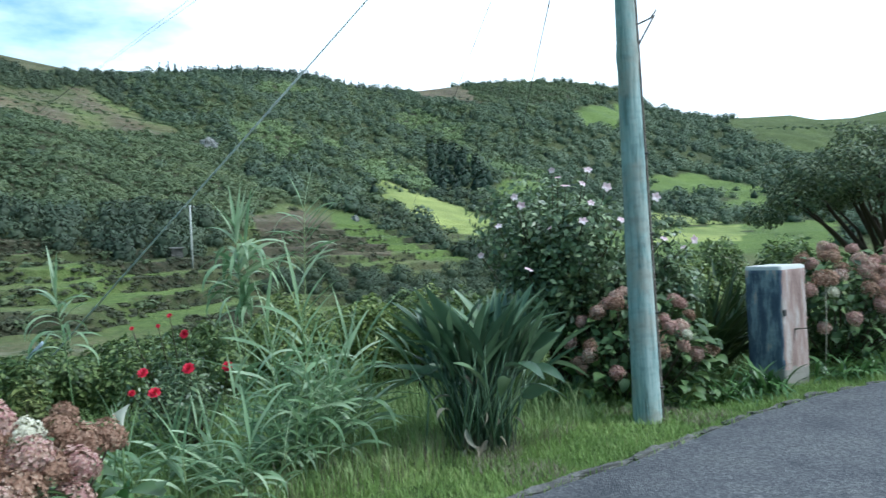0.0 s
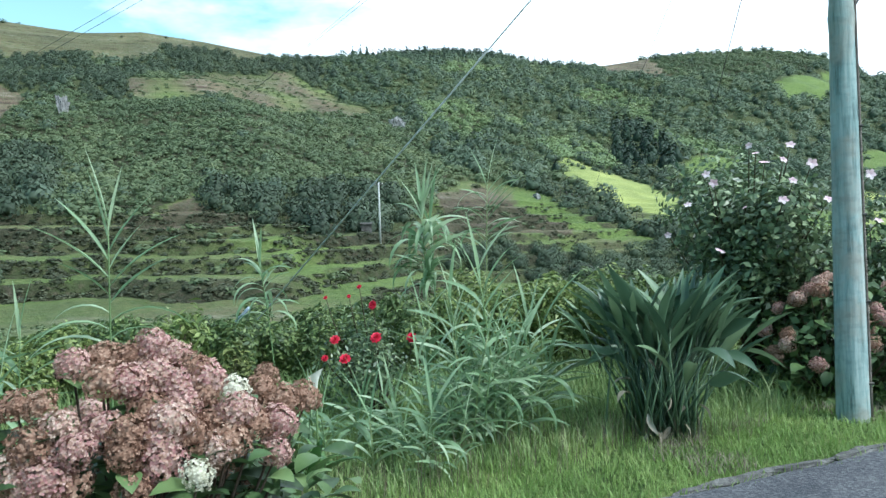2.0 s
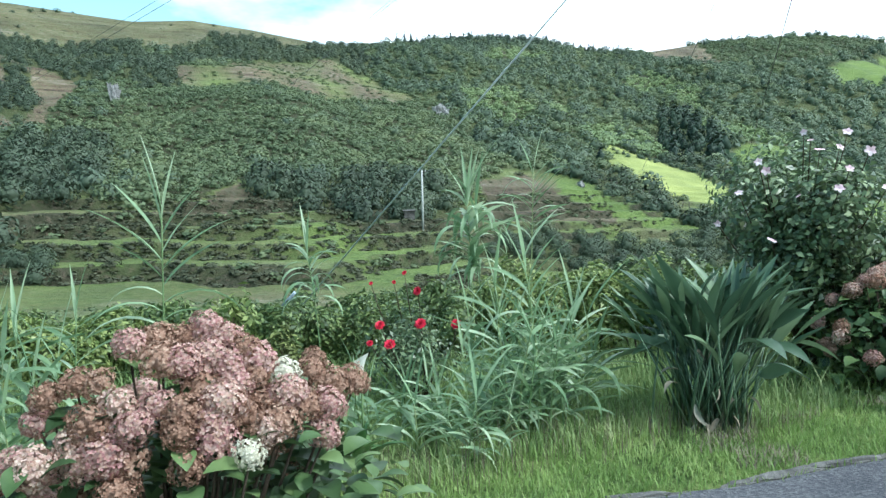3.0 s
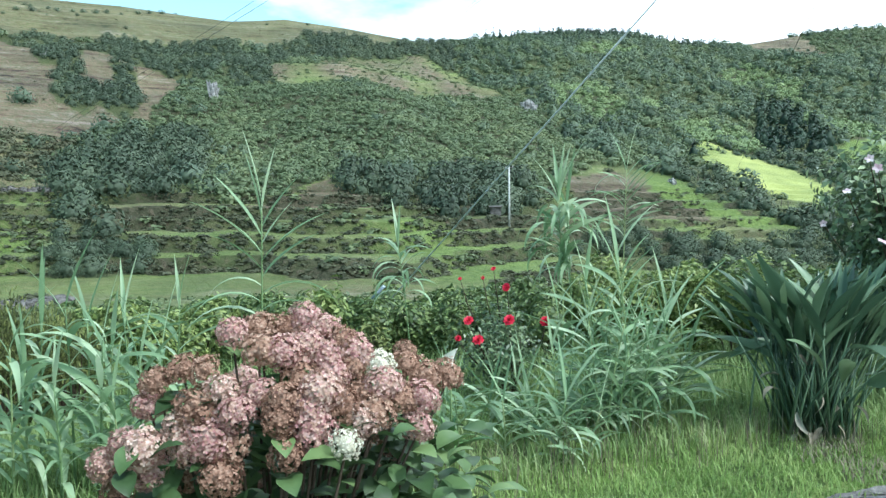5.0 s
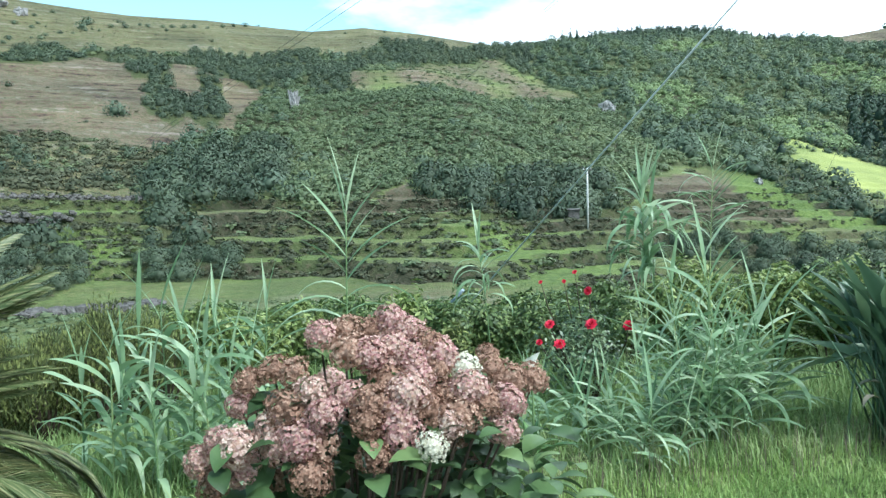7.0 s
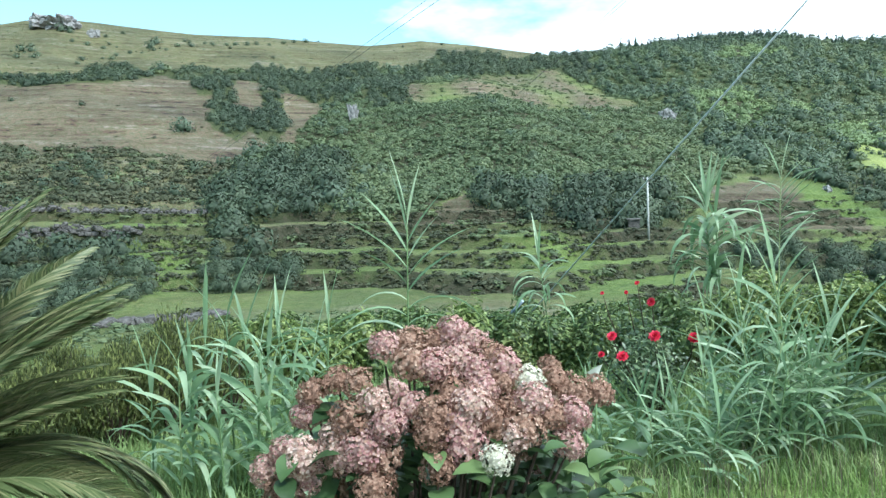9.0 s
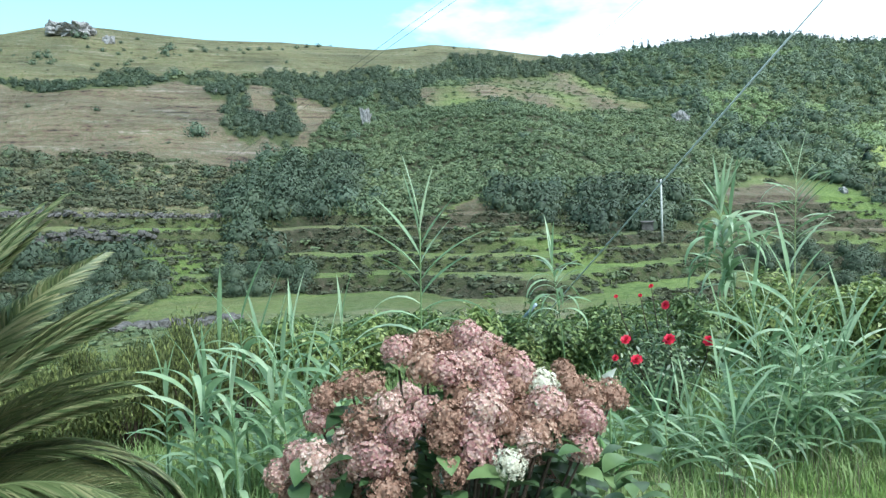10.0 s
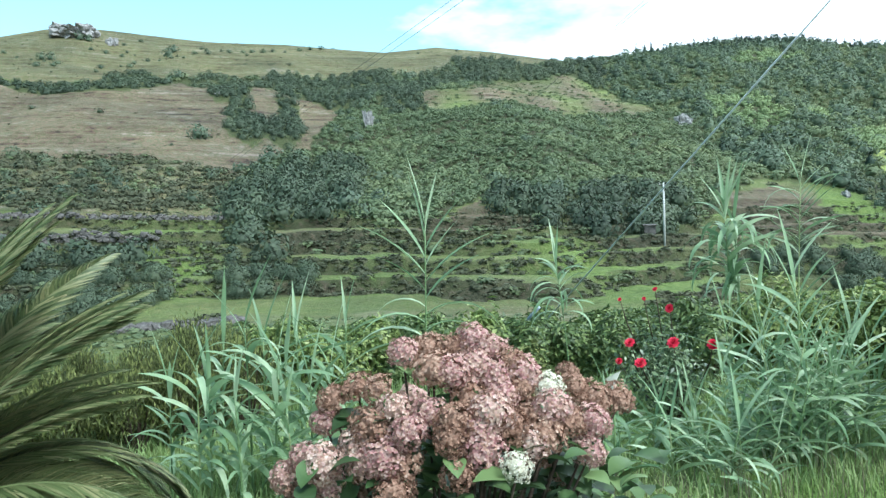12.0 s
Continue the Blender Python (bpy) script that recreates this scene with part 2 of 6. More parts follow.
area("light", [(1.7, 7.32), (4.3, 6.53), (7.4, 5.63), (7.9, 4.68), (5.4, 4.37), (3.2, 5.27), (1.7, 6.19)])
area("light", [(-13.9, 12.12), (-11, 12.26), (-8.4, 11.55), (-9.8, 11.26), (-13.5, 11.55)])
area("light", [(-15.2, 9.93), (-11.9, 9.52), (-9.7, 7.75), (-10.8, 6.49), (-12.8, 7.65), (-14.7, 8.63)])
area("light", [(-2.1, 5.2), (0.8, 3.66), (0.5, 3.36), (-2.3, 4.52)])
area("dry", [(-1.7, 11.73), (0.6, 12.01), (2.1, 11.65), (3.6, 10.39), (2.6, 10.56), (-1.4, 11.32)])
area("fern", [(1.9, 11.67), (6.9, 11.72), (10.9, 11.34), (13.4, 10.47), (11.1, 9.96), (6.9, 10.02), (3.6, 10.32)])
area("far", [(-2.5, 11.71), (0.6, 11.93), (6.9, 11.79), (10.9, 11.48), (13.4, 10.68), (13.4, 12.21), (-2.5, 13.92)])
area("far", [(19.9, 7.26), (21, 8.07), (24.6, 8.14), (31.1, 7.9), (31, 4.73), (25.1, 5.16), (22, 6.52)])
area("hedge", [(-65.1, 11.47), (-61.3, 11.59), (-60, 11.83), (-58.8, 11.55), (-56.6, 12.13), (-54.8, 12.42), (-53.5, 11.85), (-52.9, 11.31), (-56.6, 10.81), (-60, 10.97), (-63.3, 11.05), (-65.1, 10.99)])
area("hedge", [(-52, 11.77), (-50.3, 12.4), (-47.9, 12.1), (-47.6, 11.49), (-51.4, 11.22)])
area("copse", [(-49.1, 11.44), (-47.6, 11.55), (-47.6, 9.41), (-46.1, 9.03), (-45.6, 10.89), (-44, 10.98), (-43.8, 7.96), (-45.1, 7.08), (-46.5, 7.71), (-47.7, 7.15), (-49.1, 7.61)])
area("copse", [(-50.1, 11.1), (-49, 11.21), (-49, 10.28), (-50, 10.25)])
area("copse", [(-47.3, 11.75), (-46, 12.4), (-42.8, 12.29), (-37.3, 12.63), (-37, 11.2), (-39.3, 10.35), (-41.2, 9.88), (-43.4, 10.75), (-47.2, 11.41)])
area("copse", [(-37.6, 11.61), (-36.5, 11.99), (-35.1, 11.17), (-35.1, 9.56), (-37.1, 9.36), (-38.2, 10.02)])
area("copse", [(-35.3, 12.29), (-32.8, 13.17), (-29.5, 13.17), (-26.4, 12.59), (-24.1, 13), (-21.8, 12.76), (-21.9, 11.06), (-24.6, 12.01), (-27, 11.84), (-29.5, 11.79), (-32.8, 11.51), (-35.1, 11.09)])
area("top", [(-65.6, 15.7), (-24.1, 16.96), (-24.3, 12.68), (-29.5, 12.64), (-35.3, 12.02), (-37.4, 12.45), (-47.6, 12), (-53.5, 11.8), (-65.7, 11.48)])
area("dry", [(-65.7, 11.2), (-56.6, 11.28), (-52.9, 11.6), (-47.6, 11.77), (-43.4, 11.12), (-41.1, 10.25), (-42.3, 8.69), (-43.5, 7.2), (-47.1, 6.28), (-48.6, 5.61), (-53.1, 6.02), (-56.7, 6.44), (-65.9, 6.57)])
# dark trees on the spur's left flank; their colour also carries its shade
area("dark", [(-49.1, 1.83), (-48.8, 4.04), (-47.8, 5.31), (-45.8, 5.87), (-42.9, 6.34), (-40.9, 6.16), (-39.1, 5.14), (-40, 3.51), (-41.8, 2.23), (-43.7, 1.85)])
area("scrub", [(-65.9, 6.64), (-56.7, 6.51), (-53.1, 6.02), (-48.2, 5.6), (-48.8, 3.88), (-49.3, 2.32), (-55, 2.41), (-66, 3.13)])
area("spurgrass", [(-35.2, 11.22), (-32.9, 10.92), (-29.5, 11.76), (-24.6, 11.91), (-22.2, 11.57), (-20.4, 10.47), (-18, 9.12), (-19.8, 9.09), (-22.6, 9.11), (-28.7, 9.97), (-32.9, 9.39), (-35, 9.77)])
area("dark", [(-31.1, 2.79), (-28.9, 3.56), (-25.6, 2.91), (-22.4, 3.19), (-18.8, 3.45), (-16.9, 2.76), (-15.6, 1.04), (-18.1, 0.65), (-21.2, 0.34), (-24.4, 1.01), (-27.7, 2.03)])
area("fern", [(-43.7, 6.67), (-42.9, 8.08), (-41.2, 9.37), (-39.1, 10.24), (-35.1, 12.02), (-24.1, 12.75), (-21.8, 11.58), (-17.9, 9.35), (-15.5, 8.09), (-13.1, 4.9), (-11.5, 3.95), (-13.4, 3.28), (-15.4, 1.4), (-18.8, 3.09), (-28.9, 3.26), (-31, 3.24), (-34.4, 2.17), (-37.7, 1.75), (-40.6, 3.56), (-39.1, 5.59)])
area("dark", [(-66, 0.42), (-59.7, 0.05), (-55.1, -0.14), (-53.8, -0.84), (-53.3, -2.63), (-55.6, -4.09), (-61.8, -4.47), (-66.1, -4.16)])
area("dark", [(-50.6, -1.55), (-49.5, -0.7), (-47.9, -0.42), (-43.9, -0.77), (-43.6, -2.6), (-46.8, -3.09), (-50.7, -2.74)])
area("dark", [(-49.2, 1.03), (-48.8, 2.23), (-47.4, 2.41), (-47.4, 0.58), (-48.3, 0.2)])
area("dark", [(-14.1, -1.77), (-10.1, -0.78), (-6, -1.22), (-2, -1.8), (-0, -2.4), (1.9, -0.91), (4.6, -0.19), (9.9, -1.1), (9.9, -3.75), (-6, -3.81), (-8.5, -2.82)])
area("earth", [(-13.5, 3.13), (-10.4, 3.36), (-6.9, 1.67), (-4.1, 0.67), (-4.1, -0.34), (-8.9, 0.25), (-13.2, 0.23)])
area("earth", [(-34.4, 2), (-31, 3.07), (-27.7, 2.39), (-24.8, 1.48), (-29, 1.1), (-33.1, 0.88), (-37.7, 1.34)])
area("terrace", [(-67.1, 3.13), (-55, 2.41), (-49.4, 2.33), (-41.4, 2.67), (-37.7, 1.75), (-31, 3.32), (-15, 1.55), (-13.1, 3.81), (-9.6, 3.61), (2.7, 0.82), (2.5, -9.85), (-67.4, -8.44)])
NAMES = ["wood"] + sorted({c for c, _ in COVER})


def cover_at(az, el):
    out = np.full(np.shape(az), -1)
    for c, poly in COVER:
        out = np.where((out < 0) & inside(az, el, poly), NAMES.index(c), out)
    low = (out < 0) & (el < -1.0)
    out = np.where(low, NAMES.index("terrace"), out)
    return np.where(out < 0, 0, out)


def link_mesh(name, verts, faces, mat, attrs=None, smooth_shade=False, normals=None):
    """One mesh object from arrays of vertices and of quads."""
    me = bpy.data.meshes.new(name)
    nf = len(faces)
    me.vertices.add(len(verts))
    me.vertices.foreach_set("co", np.asarray(verts, np.float32).ravel())
    me.loops.add(nf * 4)
    me.loops.foreach_set("vertex_index", np.asarray(faces, np.int32).ravel())
    me.polygons.add(nf)
    me.polygons.foreach_set("loop_start", np.arange(0, nf * 4, 4, dtype=np.int32))
    for key, val in (attrs or {}).items():
        a = me.attributes.new(key, "FLOAT", "POINT")
        a.data.foreach_set("value", np.asarray(val, np.float32))
    me.update(calc_edges=True)
    if smooth_shade:
        me.polygons.foreach_set("use_smooth", np.ones(nf, bool))
    if normals is not None:     # crowns shade as rounded masses
        me.polygons.foreach_set("use_smooth", np.ones(nf, bool))
        me.normals_split_custom_set_from_vertices(normals)
    me.materials.append(mat)
    return new(name, me)


def part(name, bm, mat, parent=None, label=""):
    """A bmesh as one mesh object, under a thing or a part."""
    me = bpy.data.meshes.new(name)
    bm.to_mesh(me)
    bm.free()
    me.materials.append(mat)
    ob = new(name, me)
    ob.parent = parent
    return tagged(ob, label)


def thing(name, label, category, place=(0, 0, 0), group="", turn=0.0):
    ob = new(name)
    ob.empty_display_size = 0.1
    ob.matrix_basis = pose(*place, 0, 0, turn)
    return tagged(ob, label, category, group)


# ---- ground, one sheet to the horizon ----
fine_az = np.arange(-70, 36.01, 0.3)
rest_az = np.concatenate([np.arange(40, 180, 5.0), np.arange(-180, -71, 5.0)])
az_all = np.concatenate([fine_az, rest_az])
rings = np.concatenate([[0.3, 1, 2, 3, 4, 5, 6, 7, 8], np.arange(9, 50, 1.5), np.arange(50, 122, 0.5), np.arange(122, 352, 2.5), [356, 365, 380, 410, 460, 540, 700, 950, 1300]])
A, RHO = np.meshgrid(az_all, rings, indexing="ij")
KK = 1 + (reach(A) - 1) * smooth(9, 60, RHO)
R = RHO * KK
GX, GY = R * np.sin(np.radians(A)), R * np.cos(np.radians(A))
GZ, RIS = land(GX, GY)
EL = angle_of(np.clip(R / reach(A), 30, 350), A)
CV = cover_at(A + 0.35 * wobble(GX, GY, 6.0, 1.0), EL + 0.12 * wobble(GX, GY, 5.0, 3.0))


def is_cover(*names):
    return np.isin(CV, [NAMES.index(c) for c in names])


g_dry = np.where(is_cover("dry"), 1.0, np.where(is_cover("earth"), 0.85, np.where(is_cover("top"), 0.55, np.where(is_cover("spurgrass"), np.clip(0.5 + 0.4 * wobble(GX, GY, 9.0, 2.0), 0, 1), np.where(is_cover("scrub"), 0.55, np.where(is_cover("far"), np.where(A > 15, 0.0, 0.45), np.where(is_cover("terrace"), np.clip(0.22 + 0.3 * wobble(GX, GY, 12.0, 4.0), 0, 1), 0.0)))))))
# weight of the painted sunlight on the meadows
g_lit_meadow = np.where(is_cover("lush"), 1.0, 0.0)
g_soil = np.where(is_cover("terrace", "scrub") | is_cover("dark"), RIS * (0.42 + 0.35 * wobble(GX, GY, 9.0, 6.0)), 0.0)
g_soil = np.where(is_cover("earth"), 0.35 * RIS + 0.15, g_soil)
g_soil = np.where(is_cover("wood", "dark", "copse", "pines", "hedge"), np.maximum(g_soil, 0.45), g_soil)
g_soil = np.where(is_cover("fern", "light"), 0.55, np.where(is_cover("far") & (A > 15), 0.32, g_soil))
g_dry, g_lit_meadow, g_soil = [np.where(R < 30, 0.0, v) for v in (g_dry, g_lit_meadow, g_soil)]
na, nr = A.shape
idx = np.arange(na * nr).reshape(na, nr)
nxt = np.roll(idx, -1, axis=0)
quads = np.stack([idx[:, :-1], idx[:, 1:], nxt[:, 1:], nxt[:, :-1]], -1).reshape(-1, 4)
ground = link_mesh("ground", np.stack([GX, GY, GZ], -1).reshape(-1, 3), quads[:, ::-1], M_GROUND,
                   {"dry": g_dry.ravel(), "lush": g_lit_meadow.ravel(), "soil": g_soil.ravel()}, True)
tagged(ground, "green valley floor and terraced hillside of rough pasture", "ground", kind="structure")


# ---- woods and scrub on the hillside ----
def core_quads(n=3):
    """A rounded box of quads on the unit sphere, as vertices and faces."""
    vs, fs, seen = [], [], {}

    def vid(p):
        key = tuple(np.round(p, 5))
        if key not in seen:
            seen[key] = len(vs)
            vs.append(np.array(p) / np.linalg.norm(p))
        return seen[key]

    lin = np.linspace(-1, 1, n + 1)
    for ax in range(3):
        for s in (-1, 1):
            for i in range(n):
                for j in range(n):
                    c = []
                    for a, b in ((i, j), (i + 1, j), (i + 1, j + 1), (i, j + 1)):
                        p = [0, 0, 0]
                        p[ax], p[(ax + 1) % 3], p[(ax + 2) % 3] = s, lin[a], lin[b]
                        c.append(vid(p))
                    fs.append(c if s > 0 else c[::-1])
    return np.array(vs), np.array(fs)


def clump_template(rng, leaves, size, squash=0.8, lumps=5, core=0.46, pointed=0.0, lift=0.12):
    """A crown of unit radius: a lumpy dark core and many leaf sprays standing off it."""
    cen = rng.normal(size=(lumps, 3))
    cen /= np.linalg.norm(cen, axis=1)[:, None]
    cen[:, 2] = np.abs(cen[:, 2]) * 0.9 - 0.15

    def shape(d):
        g = np.exp((d @ cen.T - 1) * 5).max(axis=1)
        rad = 0.66 + 0.40 * g
        p = d * rad[:, None]
        p[:, :2] *= (1 - pointed * np.clip(p[:, 2:3], -0.3, 1))
        p[:, 2] *= squash
        return p

    v, f = core_quads(2)
    core_n = v.copy()
    v = shape(v) * core
    d = rng.normal(size=(leaves, 3))
    d /= np.linalg.norm(d, axis=1)[:, None]
    d[:, 2] = np.where(d[:, 2] < -0.75, -d[:, 2], d[:, 2])
    p = shape(d) * (1.10 - 0.42 * rng.uniform(0, 1, (leaves, 1)) ** 1.8)
    nrm = d + rng.normal(size=(leaves, 3)) * 0.38
    nrm /= np.linalg.norm(nrm, axis=1)[:, None]
    t = np.cross(nrm, rng.normal(size=(leaves, 3)))
    t /= np.linalg.norm(t, axis=1)[:, None]
    b = np.cross(nrm, t)
    s = size * rng.uniform(0.6, 1.3, (leaves, 1))
    lv = np.stack([p - t * s, p - b * s * 0.6, p + t * s - nrm * s * 0.3, p + b * s * 0.6], 1).reshape(-1, 3)
    lf = np.arange(leaves * 4).reshape(-1, 4) + len(v)
    ln = d * (0.95 - lift) + nrm * 0.34 + np.array([0, 0, lift])
    ln /= np.linalg.norm(ln, axis=1)[:, None]
    return np.concatenate([v, lv]), np.concatenate([f, lf]), np.concatenate([core_n, np.repeat(ln, 4, axis=0)])


def scatter(name, templates, pos, size, tall, tint, mat, label, category, rng):
    """All plants of one kind over an area, joined into one object."""
    vs, fs, ts, ns, base = [], [], [], [], 0
    pick = rng.integers(0, len(templates), len(pos))
    for k, (tv, tf, tn) in enumerate(templates):
        sel = np.where(pick == k)[0]
        if not len(sel):
            continue
        a = rng.uniform(0, 6.283, len(sel))
        ca, sa = np.cos(a)[:, None], np.sin(a)[:, None]
        s = size[sel][:, None]
        x = (tv[None, :, 0] * ca - tv[None, :, 1] * sa) * s + pos[sel, 0][:, None]
        y = (tv[None, :, 0] * sa + tv[None, :, 1] * ca) * s + pos[sel, 1][:, None]
        z = tv[None, :, 2] * s * tall[sel][:, None] + pos[sel, 2][:, None]
        vs.append(np.stack([x, y, z], -1).reshape(-1, 3))
        fs.append((tf[None] + (np.arange(len(sel)) * len(tv))[:, None, None]).reshape(-1, 4) + base)
        ts.append(np.repeat(tint[sel], len(tv)))
        ns.append(np.stack([tn[None, :, 0] * ca - tn[None, :, 1] * sa, tn[None, :, 0] * sa + tn[None, :, 1] * ca, np.broadcast_to(tn[None, :, 2], x.shape)], -1).reshape(-1, 3))
        base += len(sel) * len(tv)
    ob = link_mesh(name, np.concatenate(vs), np.concatenate(fs), mat, {"tint": np.concatenate(ts)}, normals=np.concatenate(ns).astype(np.float32))
    return tagged(ob, label, category, kind="stuff")


rng = np.random.default_rng(7)
T_SHRUB = [clump_template(rng, 64, 0.195, 0.8, 6, 0.48, lift=0.45) for _ in range(7)]
T_LOW = [clump_template(rng, 30, 0.28, 0.8, 4, 0.5, lift=0.4) for _ in range(5)]
T_TREE = [clump_template(rng, 132, 0.130, 0.95, 9, 0.47, lift=0.25) for _ in range(8)]
T_MID = [clump_template(rng, 225, 0.112, 1.0, 11, 0.47, lift=0.25) for _ in range(6)]
T_NEAR = [clump_template(rng, 560, 0.076, 1.0, 12, 0.45, lift=0.2) for _ in range(6)]
T_PINE = [clump_template(rng, 64, 0.19, 2.2, 4, 0.6, 0.75) for _ in range(4)]


def spots(cell, lo, hi, a0=-68.0, a1=34.0):
    """Jittered places over the slope, evenly spread in plan."""
    out = []
    rho = lo
    while rho < hi:
        n = int(radians(a1 - a0) * rho / cell)
        az = a0 + (np.arange(n) + rng.uniform(0, 1, n)) * (a1 - a0) / n
        out.append(np.stack([az, rho + rng.uniform(-0.5, 0.5, n) * cell], 1))
        rho += cell
    return np.concatenate(out)


def plant(name, cell, covers, share, size, tall, templates, mat, label, category, lo=52, hi=352, sink=0.25, tint_mid=0.5, a0=-68.0, a1=34.0):
    p = spots(cell, lo, hi, a0, a1)
    az, rho = p[:, 0], p[:, 1]
    k = reach(az)
    x, y = rho * k * np.sin(np.radians(az)), rho * k * np.cos(np.radians(az))
    cv = cover_at(az + 0.35 * wobble(x, y, 6.0, 1.0), angle_of(np.clip(rho, 30, 350), az) + 0.12 * wobble(x, y, 5.0, 3.0))
    keep = np.isin(cv, [NAMES.index(c) for c in covers]) & (rng.uniform(0, 1, len(p)) < share)
    az, rho, x, y, k = az[keep], rho[keep], x[keep], y[keep], k[keep]
    z, _ = land(x, y)
    s = rng.uniform(size[0], size[1], len(x)) * k ** 0.95
    tint = np.clip(tint_mid + 0.24 * wobble(x, y, 9.0, 5.0) + 0.24 * wobble(x, y, 31.0, 9.0) + rng.normal(0, 0.13, len(x)), 0, 1)
    pos = np.stack([x, y, z + s * tall * sink], 1)
    return scatter(name, templates, pos, s, np.full(len(x), tall), tint, mat, label, category, rng)


plant("spur_shrubs", 1.75, ["fern"], 1.0, (0.6, 1.75), 0.80, T_SHRUB, M_FERN, "dense mid-green fern and shrub cover on the hillside spur", "shrubs", sink=0.3)
plant("spur_trees", 7.5, ["fern"], 0.14, (1.6, 2.7), 0.95, T_TREE, M_WOOD, "dark evergreen trees standing among the spur's shrubs", "trees")
plant("wood_understorey", 2.7, ["wood"], 0.95, (1.1, 2.2), 0.8, T_SHRUB, M_FERN, "mid-green shrubs between the trees of the hillside wood", "shrubs", a1=8.0, tint_mid=0.55)
plant("hill_woods", 4.2, ["wood"], 0.70, (1.4, 3.3), 1.0, T_TREE, M_WOOD, "dark green mixed woodland on the far hillside", "trees", a1=3.0, tint_mid=0.46)
plant("valley_woods", 2.5, ["wood"], 0.90, (1.0, 2.0), 1.0, T_TREE, M_WOOD, "small dark woods on the floor of the upper valley", "trees", hi=165, a0=3.0, tint_mid=0.60)
plant("upper_woods", 3.7, ["wood"], 0.92, (1.3, 2.9), 1.0, T_TREE, M_WOOD, "dark woodland on the distant valley side", "trees", lo=165, a0=3.0, tint_mid=0.62)
plant("light_thicket", 2.2, ["light"], 1.0, (0.9, 2.0), 0.9, T_SHRUB, M_FERN_SUNLIT, "thicket on the wooded slope, patchy sunlight put into its light green", "shrubs")
plant("hollow_pines", 3.0, ["pines"], 0.9, (1.3, 2.4), 1.0, T_PINE, M_PINE, "very dark conifers in the hollow of the wood", "trees")
plant("pasture_copses", 2.5, ["copse"], 0.85, (0.9, 2.1), 1.15, T_MID, M_DARKWOOD, "dark evergreen trees in copses on the dry pasture", "trees", tint_mid=0.55)
plant("dark_copses", 2.8, ["dark"], 0.92, (1.2, 2.8), 1.05, T_MID, M_DARKWOOD, "evergreen trees in the hollow below the spur, dark colour also carrying the slope's shade", "trees", lo=86, tint_mid=0.52)
plant("hedges", 2.7, ["hedge"], 0.90, (1.0, 2.2), 0.85, T_TREE, M_DARKWOOD, "dark overgrown hedge along the upper pasture", "hedge", tint_mid=0.55)
plant("valley_scrub", 2.0, ["scrub"], 0.80, (0.7, 1.8), 0.75, T_SHRUB, M_SCRUB, "olive and brown scrub on old terraces", "shrubs")
plant("scrub_ferns", 3.2, ["scrub"], 0.45, (0.8, 1.6), 0.6, T_SHRUB, M_FERN, "bright fern patches among the terrace scrub", "shrubs")
plant("terrace_scrub", 2.4, ["terrace"], 0.02, (0.5, 1.3), 0.7, T_SHRUB, M_SCRUB, "low olive scrub along the terrace banks", "shrubs")
plant("earth_scrub", 2.2, ["earth"], 0.16, (0.3, 0.8), 0.6, T_SHRUB, M_SCRUB, "low brown scrub on bare earth terraces", "shrubs", sink=0.1)
plant("valley_weeds", 1.5, ["dark", "terrace"], 0.22, (0.3, 0.8), 0.6, T_SHRUB, M_FERN, "rank green weeds on the valley floor", "shrubs", lo=36, hi=57, sink=0.1)
plant("valley_brambles", 1.25, ["dark", "terrace"], 0.55, (0.3, 0.8), 0.5, T_LOW, M_FERN, "rank brambles and weeds on the valley floor", "shrubs", lo=34, hi=54, sink=0.1, a0=-68.0, a1=-43.0)
plant("valley_trees", 2.0, ["dark"], 0.92, (0.65, 1.45), 1.05, T_NEAR, M_DARKWOOD, "dark evergreen trees on the valley floor", "trees", hi=86, sink=0.35, tint_mid=0.55)
plant("scrub_trees", 6.0, ["scrub"], 0.35, (1.1, 2.2), 0.95, T_MID, M_DARKWOOD, "dark bushy trees among the terrace scrub", "trees", tint_mid=0.55)
plant("hill_conifers", 9.0, ["wood"], 0.28, (0.9, 1.7), 1.0, T_PINE, M_PINE, "dark conifers standing in the hillside wood", "trees")
plant("pasture_tufts", 3.0, ["dry", "top"], 0.22, (0.22, 0.65), 0.45, T_SHRUB, M_SCRUB, "brown-green tussocks on the dry pasture", "shrubs", sink=0.1)
plant("light_trees", 5.0, ["light"], 0.25, (1.2, 2.4), 1.0, T_TREE, M_WOOD, "dark trees dotted through the light thicket", "trees")
plant("pasture_bushes", 7.0, ["dry", "top"], 0.05, (0.5, 1.5), 0.8, T_TREE, M_DARKWOOD, "scattered dark bushes on the dry pasture", "bushes")
plant("spur_tufts", 2.2, ["spurgrass"], 0.42, (0.5, 1.2), 0.5, T_SHRUB, M_FERN, "scattered green shrubs on the spur's dry grass", "shrubs")
plant("far_thickets", 6.0, ["grass"], 0.12, (0.8, 1.5), 0.8, T_TREE, M_WOOD, "scattered trees on the distant green hills", "trees")


